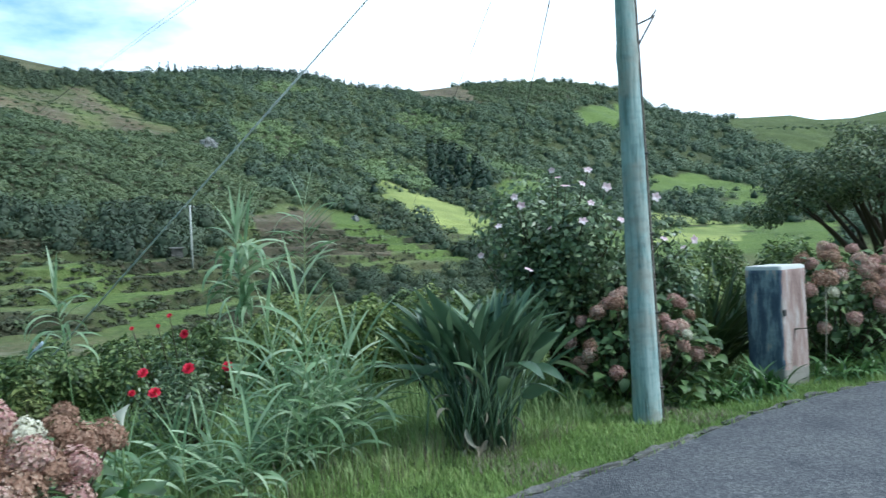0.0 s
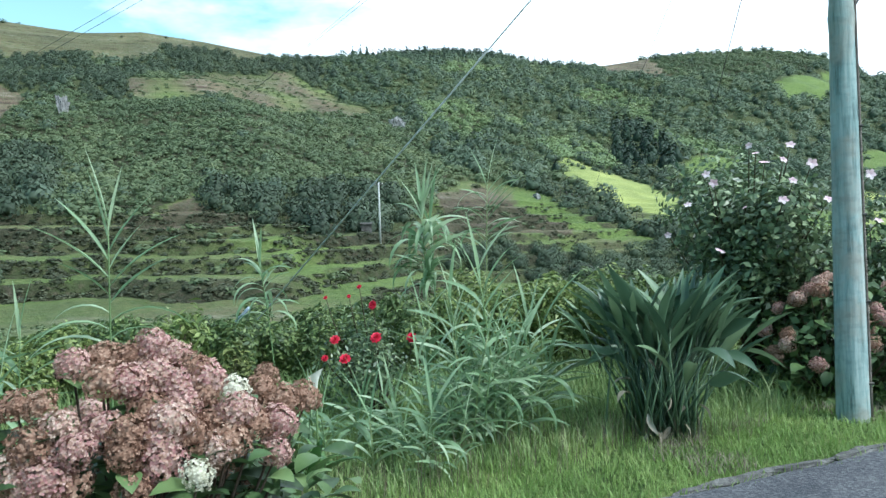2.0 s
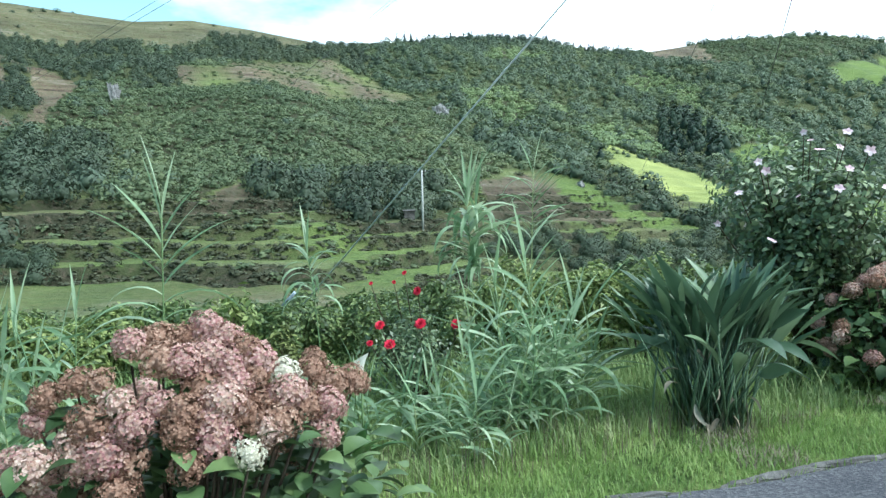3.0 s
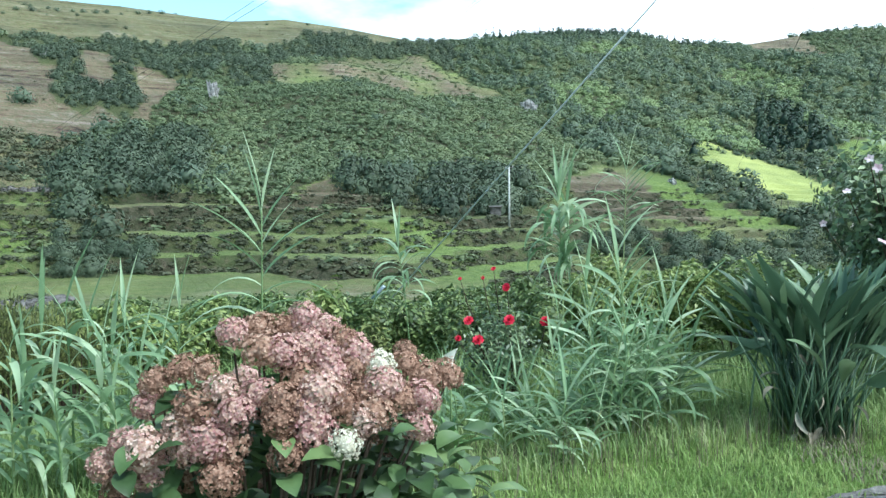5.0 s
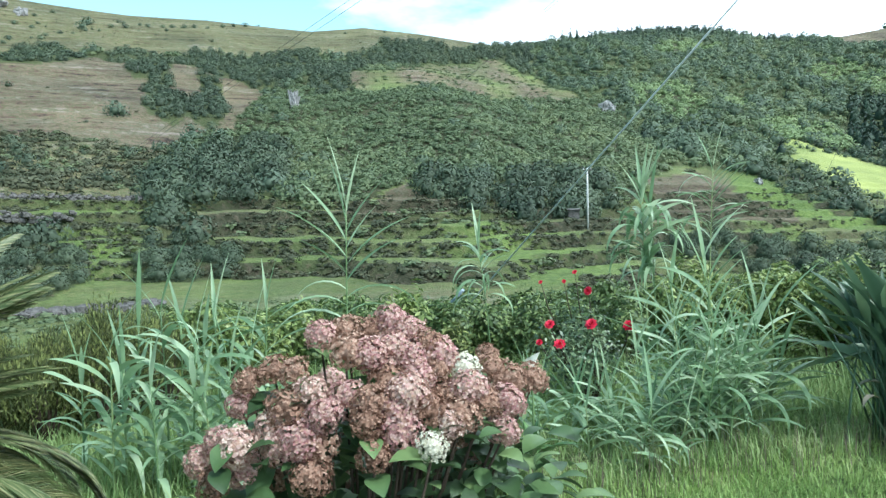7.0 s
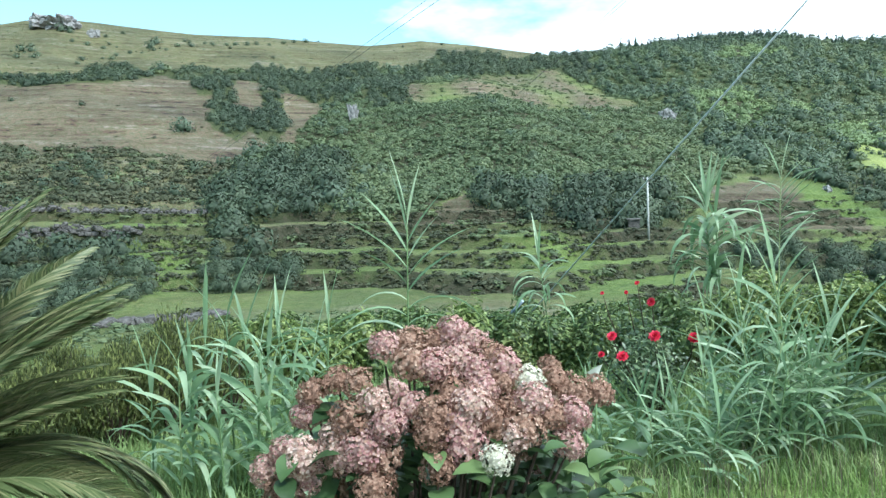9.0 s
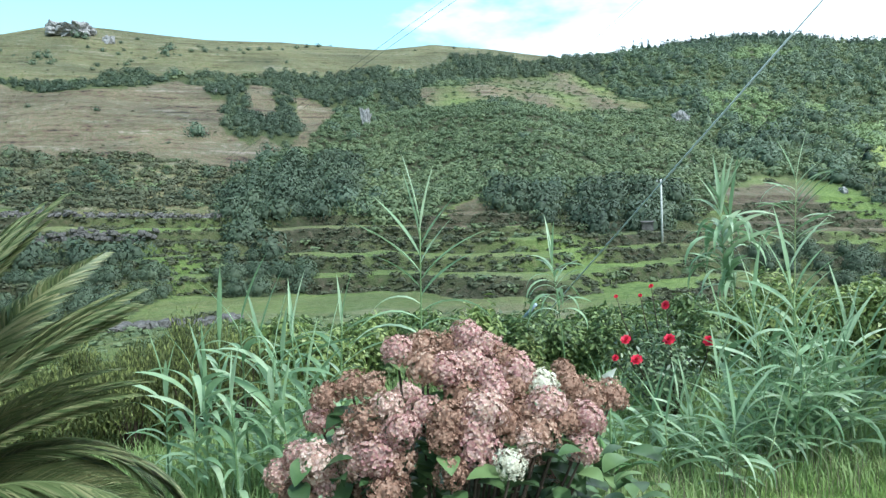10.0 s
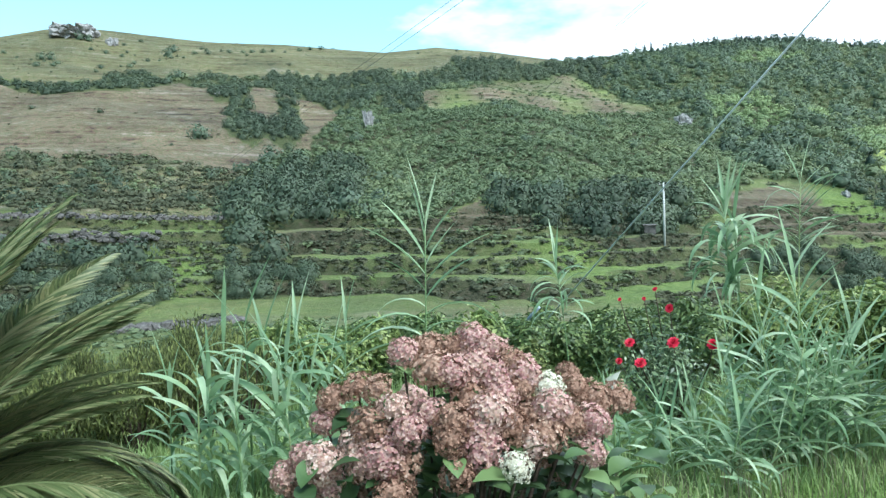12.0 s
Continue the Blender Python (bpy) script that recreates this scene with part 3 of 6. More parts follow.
def plant_banks(name, count, a0, a1, size, mat, label):
    """Scrub that follows the banks between the terraces."""
    az, rho = rng.uniform(a0, a1, count * 16), np.sqrt(rng.uniform(52 ** 2, 116 ** 2, count * 16))
    k = reach(az)
    x, y = rho * k * np.sin(np.radians(az)), rho * k * np.cos(np.radians(az))
    z, ris = land(x, y)
    thick = 0.5 + 0.5 * wobble(x, y, 13.0, 7.0)
    keep = np.where((ris > 0.5) & (rng.uniform(0, 1, len(x)) < np.clip(thick * 1.5, 0, 1)))[0][:count]
    s = rng.uniform(size[0], size[1], len(keep))
    tint = np.clip(0.5 + rng.normal(0, 0.2, len(keep)), 0, 1)
    pos = np.stack([x[keep], y[keep], z[keep] + s * 0.05], 1)
    return scatter(name, T_LOW, pos, s, np.full(len(keep), 0.6), tint, mat, label, "shrubs", rng)


plant_banks("bank_scrub", 2800, -68, 0, (0.35, 0.85), M_SCRUB, "olive scrub and weeds along the terrace banks")
plant_banks("bank_bushes", 150, -68, -4, (0.7, 1.4), M_FERN, "green bushes along the terrace banks")


def plant_line(name, rows, templates, size, tall, mat, label, category, step=2.2):
    """Plants in rows given by bearing, height angle and end to end."""
    px, py, ss = [], [], []
    for a0, e0, a1, e1 in rows:
        r0 = float(hill_range((a0 + a1) / 2, (e0 + e1) / 2))
        n = max(2, int(abs(radians(a1 - a0)) * r0 / step))
        for t in np.linspace(0, 1, n):
            az, el = a0 + (a1 - a0) * t + rng.normal(0, 0.08), e0 + (e1 - e0) * t + rng.normal(0, 0.04)
            r = float(hill_range(az, el))
            px.append(r * math.sin(radians(az)))
            py.append(r * math.cos(radians(az)))
            ss.append(rng.uniform(*size) * float(reach(az)) ** 0.6)
    px, py, ss = np.array(px), np.array(py), np.array(ss)
    z = land(px, py)[0]
    tint = np.clip(0.45 + rng.normal(0, 0.2, len(px)), 0, 1)
    return scatter(name, templates, np.stack([px, py, z + ss * tall * 0.3], 1), ss, np.full(len(px), tall), tint, mat, label, category, rng)


plant_line("ridge_pines", [(-19.5, 12.9, -14, 12.95), (-14, 12.95, -9, 12.6), (-9, 12.6, -4.5, 11.6), (-16, 12.7, -8, 12.4), (-13, 12.95, -8.5, 12.65)], T_PINE, (1.3, 2.1), 1.3, M_PINE, "dark conifers in a row along the ridge", "trees", 2.0)
plant_line("field_hedges", [(-5.2, 2.2, 1.6, -0.5), (-5.0, 4.9, 4.4, 2.1), (8, 0.6, 12, 0.3), (3.5, 0.9, 9, 0.4), (5, 2.2, 10, 2.4)], T_TREE, (0.7, 1.3), 0.95, M_WOOD, "dark hedge round the small valley fields", "hedge", 1.9)
plant_line("far_rows", [(-2, 11.2, 3, 11.0), (3, 11.3, 9, 11.1), (5, 10.8, 11, 10.6), (18, 7.4, 22, 7.0), (21, 7.3, 27, 6.6), (24, 6.9, 30, 6.2)], T_TREE, (0.8, 1.8), 0.7, M_WOOD, "dark tree rows across the distant hills", "trees", 5.0)
plant_line("valley_conifers", [(17.4, 2.2, 19.4, 2.3)], T_PINE, (1.3, 1.9), 1.1, M_PINE, "small dark conifers beside the valley fields", "trees", 4.5)
plant_line("pasture_rows", [(-56, 13.3, -49.5, 13.4), (-49.5, 13.7, -45, 13.7), (-66, 12.9, -60, 13.0), (-53, 4.6, -49, 4.3), (-66, 5.9, -56, 5.7), (-62, 4.2, -52, 4.0), (-58, 13.7, -55, 13.6), (-57.4, 13.2, -55.6, 13.2), (-61.2, 12.5, -60.2, 12.6), (-59.0, 14.5, -58.4, 14.5), (-44.0, 14.0, -41.5, 14.2)], T_TREE, (0.6, 2.0), 0.8, M_WOOD, "dark bushes in broken rows across the pasture", "bushes", 3.6)
plant_line("pasture_tree", [(-58.7, 14.1, -58.0, 14.1), (-51.1, 7.3, -50.7, 7.4), (-60.8, 13.1, -60.3, 13.2), (-53.0, 13.5, -52.6, 13.6)], T_TREE, (2.0, 2.8), 1.15, M_WOOD, "single round dark trees on the dry pasture", "trees", 2.0)


# ---- road, kerb and verge ----
EDGE = [(-1.3, -14.0), (-1.25, -2.0), (-1.15, 1.0), (-1.0, 2.6), (-0.75, 3.7), (-0.18, 4.56), (0.43, 4.96), (1.56, 5.86), (2.6, 6.85), (3.77, 7.75), (4.67, 8.25), (7.0, 9.4), (11.0, 10.9), (20.0, 13.2)]


def edge_points(step):
    """Even points along the road's edge, each with its direction."""
    out = []
    for (x0, y0), (x1, y1) in zip(EDGE[:-1], EDGE[1:]):
        n = max(1, int(math.hypot(x1 - x0, y1 - y0) / step))
        for k in range(n):
            t = k / n
            out.append((x0 + (x1 - x0) * t, y0 + (y1 - y0) * t, math.atan2(y1 - y0, x1 - x0)))
    return out


def off_road(x, y):
    """Distance to the road's edge, positive on the verge."""
    best = np.full(np.shape(x), 1e9)
    sign = np.ones(np.shape(x))
    for (x0, y0), (x1, y1) in zip(EDGE[:-1], EDGE[1:]):
        dx, dy = x1 - x0, y1 - y0
        t = np.clip(((x - x0) * dx + (y - y0) * dy) / (dx * dx + dy * dy), 0, 1)
        d = np.hypot(x - x0 - t * dx, y - y0 - t * dy)
        s = np.sign(dx * (y - y0) - dy * (x - x0))
        sign = np.where(d < best, s, sign)
        best = np.minimum(best, d)
    return best * sign


def road_material():
    m, n, l, b = material("worn_asphalt", 0.85, 0.3)
    co = object_coords(n)
    grit = n.new("ShaderNodeTexVoronoi")
    grit.inputs["Scale"].default_value = 55.0
    l.new(co, grit.inputs["Vector"])
    fine = noise_node(n, l, 130.0, 4.0, 0.7, co)
    broad = noise_node(n, l, 1.3, 5.0, 0.6, co)
    c1 = ramp_node(n, l, grit.outputs["Color"], [(0.1, (0.055, 0.058, 0.066)), (0.5, (0.090, 0.093, 0.102)), (0.95, (0.165, 0.166, 0.172))])
    c2 = ramp_node(n, l, broad.outputs["Fac"], [(0.3, (0.66, 0.67, 0.70)), (0.5, (0.98, 0.97, 0.97)), (0.7, (1.18, 1.16, 1.10))])
    l.new(mix_node(n, l, 1.0, c1.outputs[0], c2.outputs[0], "MULTIPLY"), b.inputs["Base Color"])
    h = math_node(n, l, "ADD", grit.outputs["Distance"], fine.outputs["Fac"])
    bump(n, l, b, h, 0.6, 0.02)
    return m


M_ROAD = road_material()
ep = edge_points(0.12)
rx = np.array([p[0] for p in ep]) + 0.012 * np.sin(np.arange(len(ep)) * 0.9) + np.random.default_rng(1).normal(0, 0.007, len(ep))
ry = np.array([p[1] for p in ep]) + np.random.default_rng(2).normal(0, 0.007, len(ep))
bm = bmesh.new()
inner = []
for x, y in zip(rx, ry):
    a = bm.verts.new((x, y, -0.06))
    b2 = bm.verts.new((x + 0.03, y - 0.03, -0.012))
    c = bm.verts.new((x + 0.5, y - 0.45, 0.0))
    d = bm.verts.new((x + 6.0, y - 5.0, 0.03))
    inner.append((a, b2, c, d))
for p, q in zip(inner[:-1], inner[1:]):
    for k in range(3):
        bm.faces.new((p[k], p[k + 1], q[k + 1], q[k]))
bmesh.ops.recalc_face_normals(bm, faces=bm.faces)
road = part("road", bm, M_ROAD)
tagged(road, "grey worn asphalt lane with a ragged edge", "road", kind="structure")


def stone_material(name, dark, mid, light, scale=6.0):
    m, n, l, b = material(name, 0.88, 0.25)
    co = object_coords(n)
    a = noise_node(n, l, scale, 8.0, 0.65, co)
    f = noise_node(n, l, scale * 9, 4.0, 0.6, co)
    v = math_node(n, l, "ADD", math_node(n, l, "MULTIPLY", a.outputs["Fac"], 0.65), math_node(n, l, "MULTIPLY", f.outputs["Fac"], 0.35))
    r = ramp_node(n, l, v, [(0.32, dark), (0.5, mid), (0.66, light)])
    l.new(r.outputs[0], b.inputs["Base Color"])
    bump(n, l, b, v, 0.8, 0.03)
    return m


M_KERB = stone_material("kerb_concrete", (0.045, 0.045, 0.040), (0.105, 0.102, 0.095), (0.20, 0.195, 0.18), 9.0)
M_CONDUIT = stone_material("weathered_conduit", (0.12, 0.095, 0.08), (0.22, 0.18, 0.155), (0.33, 0.29, 0.26), 9.0)
M_PALE = stone_material("pale_concrete", (0.36, 0.36, 0.35), (0.48, 0.48, 0.46), (0.58, 0.58, 0.56), 3.0)
M_ROCK = stone_material("hill_rock", (0.09, 0.09, 0.09), (0.24, 0.236, 0.228), (0.42, 0.41, 0.395), 0.9)
M_WALLSTONE = stone_material("field_wall_stone", (0.028, 0.027, 0.025), (0.085, 0.080, 0.074), (0.20, 0.19, 0.18), 1.6)


def lump(bm, size, seed, sub=2, rough=0.25):
    """A broken stone of the given half sizes."""
    geo = bmesh.ops.create_icosphere(bm, subdivisions=sub, radius=1.0)
    for v in geo["verts"]:
        p = v.co.copy()
        k = 1 + rough * noise.noise(p * 1.3 + Vector((seed, seed * 1.7, 0))) + 0.5 * rough * noise.noise(p * 3.1 + Vector((seed, 0, seed)))
        q = Vector([math.copysign(abs(c) ** 0.7, c) for c in p])
        v.co = Vector((q.x * size[0], q.y * size[1], q.z * size[2])) * k


kerb = thing("kerb", "broken grey concrete kerb stones sunk between grass and asphalt", "kerb", (0, 0, 0))
tagged(kerb, kind="structure")
kr = random.Random(4)
for k, (x, y, a) in enumerate(edge_points(0.45)):
    if not (-0.5 < x < 4.8) or y < 3.6:
        continue
    bm = bmesh.new()
    lump(bm, (kr.uniform(0.16, 0.30), kr.uniform(0.035, 0.06), 0.04), k * 3.1, 3, 0.8)
    st = part("kerb_stone", bm, M_KERB, kerb)
    st.matrix_basis = pose(x - 0.02, y + 0.03, kr.uniform(-0.066, -0.044), kr.uniform(-7, 7), kr.uniform(-2, 2), math.degrees(a) + kr.uniform(-6, 6))

# ---- utility pole, wires, gate pillar ----


def pole_material():
    m, n, l, b = material("green_treated_pole", 0.8, 0.25)
    co = object_coords(n)
    mp = n.new("ShaderNodeMapping")
    mp.inputs["Scale"].default_value = (9.0, 9.0, 0.7)
    l.new(co, mp.inputs[0])
    grain = noise_node(n, l, 2.2, 8.0, 0.68, mp.outputs[0])
    patch = noise_node(n, l, 2.6, 5.0, 0.6, co)
    ring = n.new("ShaderNodeMapping")
    ring.inputs["Scale"].default_value = (5.0, 5.0, 11.0)
    l.new(co, ring.inputs[0])
    rungs = noise_node(n, l, 1.5, 3.0, 0.5, ring.outputs[0])
    c = ramp_node(n, l, grain.outputs["Fac"], [(0.34, (0.110, 0.160, 0.155)), (0.46, (0.270, 0.375, 0.362)), (0.60, (0.430, 0.520, 0.500))])
    g = ramp_node(n, l, patch.outputs["Fac"], [(0.46, (0.0, 0.0, 0.0)), (0.60, (0.75, 0.75, 0.75))])
    c2 = mix_node(n, l, g.outputs[0], c.outputs[0], (0.36, 0.35, 0.30))
    rr = ramp_node(n, l, rungs.outputs["Fac"], [(0.36, (0.80, 0.82, 0.82)), (0.5, (1.0, 1.0, 1.0))])
    l.new(mix_node(n, l, 0.8, c2, rr.outputs[0], "MULTIPLY"), b.inputs["Base Color"])
    bump(n, l, b, grain.outputs["Fac"], 0.7, 0.02)
    return m


M_POLE = pole_material()
M_STEEL, _n, _l, _b = material("dark_galvanised_steel", 0.55, 0.4, 0.7)
_z = noise_node(_n, _l, 30.0, 4.0, 0.6, object_coords(_n))
_l.new(ramp_node(_n, _l, _z.outputs["Fac"], [(0.3, (0.06, 0.055, 0.05)), (0.7, (0.16, 0.15, 0.14))]).outputs[0], _b.inputs["Base Color"])
M_CABLE, _n, _l, _b = material("black_cable", 0.6, 0.3)
_b.inputs["Base Color"].default_value = (0.03, 0.032, 0.035, 1)
M_WIRE, _n, _l, _b = material("weathered_wire", 0.6, 0.3, 0.3)
_b.inputs["Base Color"].default_value = (0.11, 0.115, 0.12, 1)
M_PALEWIRE, _n, _l, _b = material("pale_galvanised_wire", 0.55, 0.4, 0.0)
_b.inputs["Base Color"].default_value = (0.66, 0.67, 0.68, 1)
M_GUARD, _n, _l, _b = material("blue_grey_plastic", 0.5, 0.4)
_z = noise_node(_n, _l, 12.0, 3.0, 0.6, object_coords(_n))
_l.new(ramp_node(_n, _l, _z.outputs["Fac"], [(0.3, (0.16, 0.21, 0.25)), (0.7, (0.32, 0.38, 0.42))]).outputs[0], _b.inputs["Base Color"])


def tube(bm, pts, radius, sides=8):
    """A round bar through points; radius is one number or one for each point."""
    pts = [Vector(p) for p in pts]
    rad = radius if isinstance(radius, (list, tuple)) else [radius] * len(pts)
    rings_ = []
    for i, p in enumerate(pts):
        d = (pts[min(i + 1, len(pts) - 1)] - pts[max(i - 1, 0)]).normalized()
        u = d.orthogonal().normalized() if i == 0 else (rings_[-1][1] - d * rings_[-1][1].dot(d)).normalized()
        w = d.cross(u)
        rings_.append(([bm.verts.new(p + (u * math.cos(6.2832 * k / sides) + w * math.sin(6.2832 * k / sides)) * rad[i]) for k in range(sides)], u))
    for (a, _), (b, _) in zip(rings_[:-1], rings_[1:]):
        for k in range(sides):
            f = bm.faces.new((a[k], a[(k + 1) % sides], b[(k + 1) % sides], b[k]))
            f.smooth = True
    bm.faces.new(rings_[0][0][::-1])
    bm.faces.new(rings_[-1][0])


POLE = (1.86, 7.06)
pole = thing("utility_pole", "weathered blue-green treated wooden utility pole on the verge", "utility pole", (POLE[0], POLE[1], -0.03))
pole.matrix_basis = pose(POLE[0], POLE[1], -0.06, 0, -0.55, 0)
bm = bmesh.new()
pr = random.Random(3)
n_ring = 60
prev = None
for i in range(n_ring + 1):
    z = -0.5 + 7.7 * i / n_ring
    r0 = 0.130 - 0.0105 * max(z, 0)
    ringv = []
    for k in range(24):
        a = 6.2832 * k / 24
        knot = 0.012 * math.exp(-((z - 3.55) / 0.10) ** 2 - ((a - 4.4) / 0.5) ** 2) + 0.010 * math.exp(-((z - 3.35) / 0.08) ** 2) + 0.008 * math.exp(-((z - 2.5) / 0.06) ** 2 - ((a - 5.6) / 0.5) ** 2)
        crack = -0.010 * max(0, 1 - abs(math.sin(a * 2.5 + 0.3 * math.sin(z * 0.8))) / 0.06)
        r1 = r0 + knot + crack + 0.004 * noise.noise(Vector((math.cos(a) * 2, math.sin(a) * 2, z * 0.9)))
        ringv.append(bm.verts.new((r1 * math.cos(a), r1 * math.sin(a), z)))
    if prev:
        for k in range(24):
            f = bm.faces.new((prev[k], prev[(k + 1) % 24], ringv[(k + 1) % 24], ringv[k]))
            f.smooth = True
    prev = ringv
bm.faces.new(prev)
part("shaft", bm, M_POLE, pole)
bm = bmesh.new()
tube(bm, [(0.136 - 0.0103 * max(0, z), -0.028, z + 0.02) for z in np.linspace(0.02, 6.2, 22)], 0.010, 8)
part("cable_conduit", bm, M_CONDUIT, pole, "thin brown-grey conduit strapped down the pole")
for z in (0.32, 1.0, 1.72, 2.45):
    bm = bmesh.new()
    bmesh.ops.create_cube(bm, size=1.0, matrix=Matrix.Translation((0.134 - 0.0103 * z, -0.030, z)) @ Matrix.Diagonal((0.05, 0.04, 0.02, 1)))
    bmesh.ops.bevel(bm, geom=bm.edges[:], offset=0.004, segments=1, affect="EDGES")
    part("conduit_clip", bm, M_STEEL, pole)
bm = bmesh.new()
tube(bm, [(0.09, -0.02, 3.62), (0.22, -0.05, 3.67), (0.27, -0.06, 3.74)], 0.009, 6)
tube(bm, [(0.09, -0.02, 3.42), (0.16, -0.04, 3.54), (0.25, -0.06, 3.69)], 0.009, 6)
part("bracket", bm, M_STEEL, pole, "rusty bent steel bracket")
for z in (6.25, 6.5):
    bm = bmesh.new()
    bmesh.ops.create_cone(bm, cap_ends=True, segments=12, radius1=0.05, radius2=0.03, depth=0.12, matrix=Matrix.Translation((-0.11, 0.02, z)))
    part("insulator", bm, M_STEEL, pole)


def survey(az, el, dist):
    """A place at a bearing, a height angle and a plan distance from where the camera stands."""
    return Vector((dist * math.sin(radians(az)), dist * math.cos(radians(az)), EYE_Z + dist * math.tan(radians(el))))


def wire(name, start, end, sag, rad, mat, label, category):
    bm = bmesh.new()
    a, b = Vector(start), Vector(end)
    tube(bm, [a.lerp(b, t) - Vector((0, 0, 4 * sag * t * (1 - t))) for t in np.linspace(0, 1, 28)], rad, 5)
    return tagged(part(name, bm, mat), label, category, "wires on the pole")


TOP = Vector((POLE[0] - 0.06, POLE[1], 6.25))
wire("overhead_cable", TOP + Vector((0, 0, 0.03)), survey(4.5, 2.0, 75), 0.0, 0.012, M_CABLE, "thick black overhead cable from pole into the valley", "cable")
wire("overhead_cable", TOP + Vector((0, 0, 0.33)), survey(-2.6, 2.0, 75), 0.0, 0.008, M_CABLE, "thin black overhead cable from pole into the valley", "cable")
wire("overhead_wire", TOP + Vector((0, 0, 0.38)), survey(-56.5, 0.7, 90), 0.0, 0.0045, M_WIRE, "thin grey power wire running down to the valley", "wire")
wire("overhead_wire", TOP + Vector((0, 0, 0.54)), survey(-56.0, 1.2, 90), 0.0, 0.0045, M_WIRE, "thin grey power wire running down to the valley", "wire")
wire("overhead_wire", TOP + Vector((0, 0, 0.40)), survey(-33.0, 5.2, 120), 0.0, 0.004, M_WIRE, "thin grey telephone wire crossing the valley", "wire")
wire("overhead_wire", TOP + Vector((0, 0, 0.20)), survey(-33.6, 5.0, 120), 0.0, 0.004, M_WIRE, "thin grey telephone wire crossing the valley", "wire")
GUY_END = survey(-29.3, -7.0, 10.7)
stay = thing("stay_wire", "steel stay wire from pole top to ground with plastic guard", "stay wire", tuple(GUY_END))
bm = bmesh.new()
tube(bm, [Vector((0, 0, -0.3)), TOP + Vector((-0.05, 0, 0)) - GUY_END], 0.0095, 6)
part("wire", bm, M_PALEWIRE, stay)
d_guy = (TOP - GUY_END).normalized()
bm = bmesh.new()
tube(bm, [d_guy * 0.25, d_guy * 0.70], 0.022, 8)
part("guard", bm, M_GUARD, stay, "faded blue-grey plastic wire guard")


def pillar_material():
    m, n, l, b = material("painted_render", 0.85, 0.25)
    co = object_coords(n)
    sep = n.new("ShaderNodeSeparateXYZ")
    l.new(co, sep.inputs[0])
    mp = n.new("ShaderNodeMapping")
    mp.inputs["Scale"].default_value = (5.0, 5.0, 1.3)
    l.new(co, mp.inputs[0])
    wear = noise_node(n, l, 1.6, 8.0, 0.65, mp.outputs[0])
    fine = noise_node(n, l, 22.0, 5.0, 0.6, co)
    blue = ramp_node(n, l, wear.outputs["Fac"], [(0.30, (0.055, 0.075, 0.115)), (0.48, (0.100, 0.128, 0.175)), (0.56, (0.24, 0.29, 0.33)), (0.70, (0.42, 0.45, 0.45))])
    pink = ramp_node(n, l, wear.outputs["Fac"], [(0.34, (0.20, 0.135, 0.12)), (0.50, (0.32, 0.225, 0.20)), (0.64, (0.44, 0.38, 0.35))])
    side = math_node(n, l, "GREATER_THAN", math_node(n, l, "ADD", sep.outputs["X"], math_node(n, l, "MULTIPLY", math_node(n, l, "SUBTRACT", wear.outputs["Fac"], 0.5), 0.16)), -0.262)
    c = mix_node(n, l, side, blue.outputs[0], pink.outputs[0])
    foot = math_node(n, l, "LESS_THAN", math_node(n, l, "ADD", sep.outputs["Z"], math_node(n, l, "MULTIPLY", wear.outputs["Fac"], 0.25)), 0.33)
    c = mix_node(n, l, foot, c, (0.26, 0.24, 0.21))
    capm = math_node(n, l, "GREATER_THAN", sep.outputs["Z"], 1.275)
    c = mix_node(n, l, capm, c, (0.50, 0.50, 0.48))
    l.new(c, b.inputs["Base Color"])
    bump(n, l, b, fine.outputs["Fac"], 0.5, 0.02)
    return m


pillar = thing("gate_pillar", "square rendered gate pillar with flaking blue and pink paint", "pillar", (3.72, 8.56, -0.06), turn=39.0)
bm = bmesh.new()
bmesh.ops.create_cube(bm, size=2.0)
bmesh.ops.subdivide_edges(bm, edges=bm.edges[:], cuts=15, use_grid_fill=True)
for v in bm.verts:
    q = Vector((v.co.x * 0.28, v.co.y * 0.21, v.co.z * 0.70))
    core_p = Vector([max(-h, min(h, c)) for c, h in zip(q, (0.25, 0.18, 0.67))])
    off = q - core_p
    v.co = core_p + (off.normalized() * 0.03 if off.length > 1e-6 else off) + Vector((0, 0, 0.62))
for v in bm.verts:
    v.co += Vector((noise.noise(v.co * 6), noise.noise(v.co * 6 + Vector((9, 0, 0))), 0)) * 0.012
for f in bm.faces:
    f.smooth = True
part("post", bm, pillar_material(), pillar)
bm = bmesh.new()
bmesh.ops.create_cube(bm, size=1.0, matrix=Matrix.Translation((-0.24, -0.215, 0.82)) @ Matrix.Diagonal((0.05, 0.02, 0.07, 1)))
bmesh.ops.bevel(bm, geom=bm.edges[:], offset=0.006, segments=1, affect="EDGES")
part("hinge_plate", bm, M_STEEL, pillar, "rusty iron hinge plate")

# ---- far pole, outcrops, field walls ----
fx, fy = 90 * 1.16 * math.sin(radians(-17.9)), 90 * 1.16 * math.cos(radians(-17.9))
far_pole = thing("field_pole", "pale concrete power pole on the terraces", "utility pole", (fx, fy, height(fx, fy)))
bm = bmesh.new()
tube(bm, [(0, 0, -0.5), (0, 0, 4), (0, 0, 8.2)], [0.15, 0.13, 0.10], 10)
part("shaft", bm, M_PALE, far_pole)
bm = bmesh.new()
tube(bm, [(-0.6, 0, 7.9), (0.6, 0, 7.9)], 0.06, 6)
part("crossarm", bm, M_STEEL, far_pole)
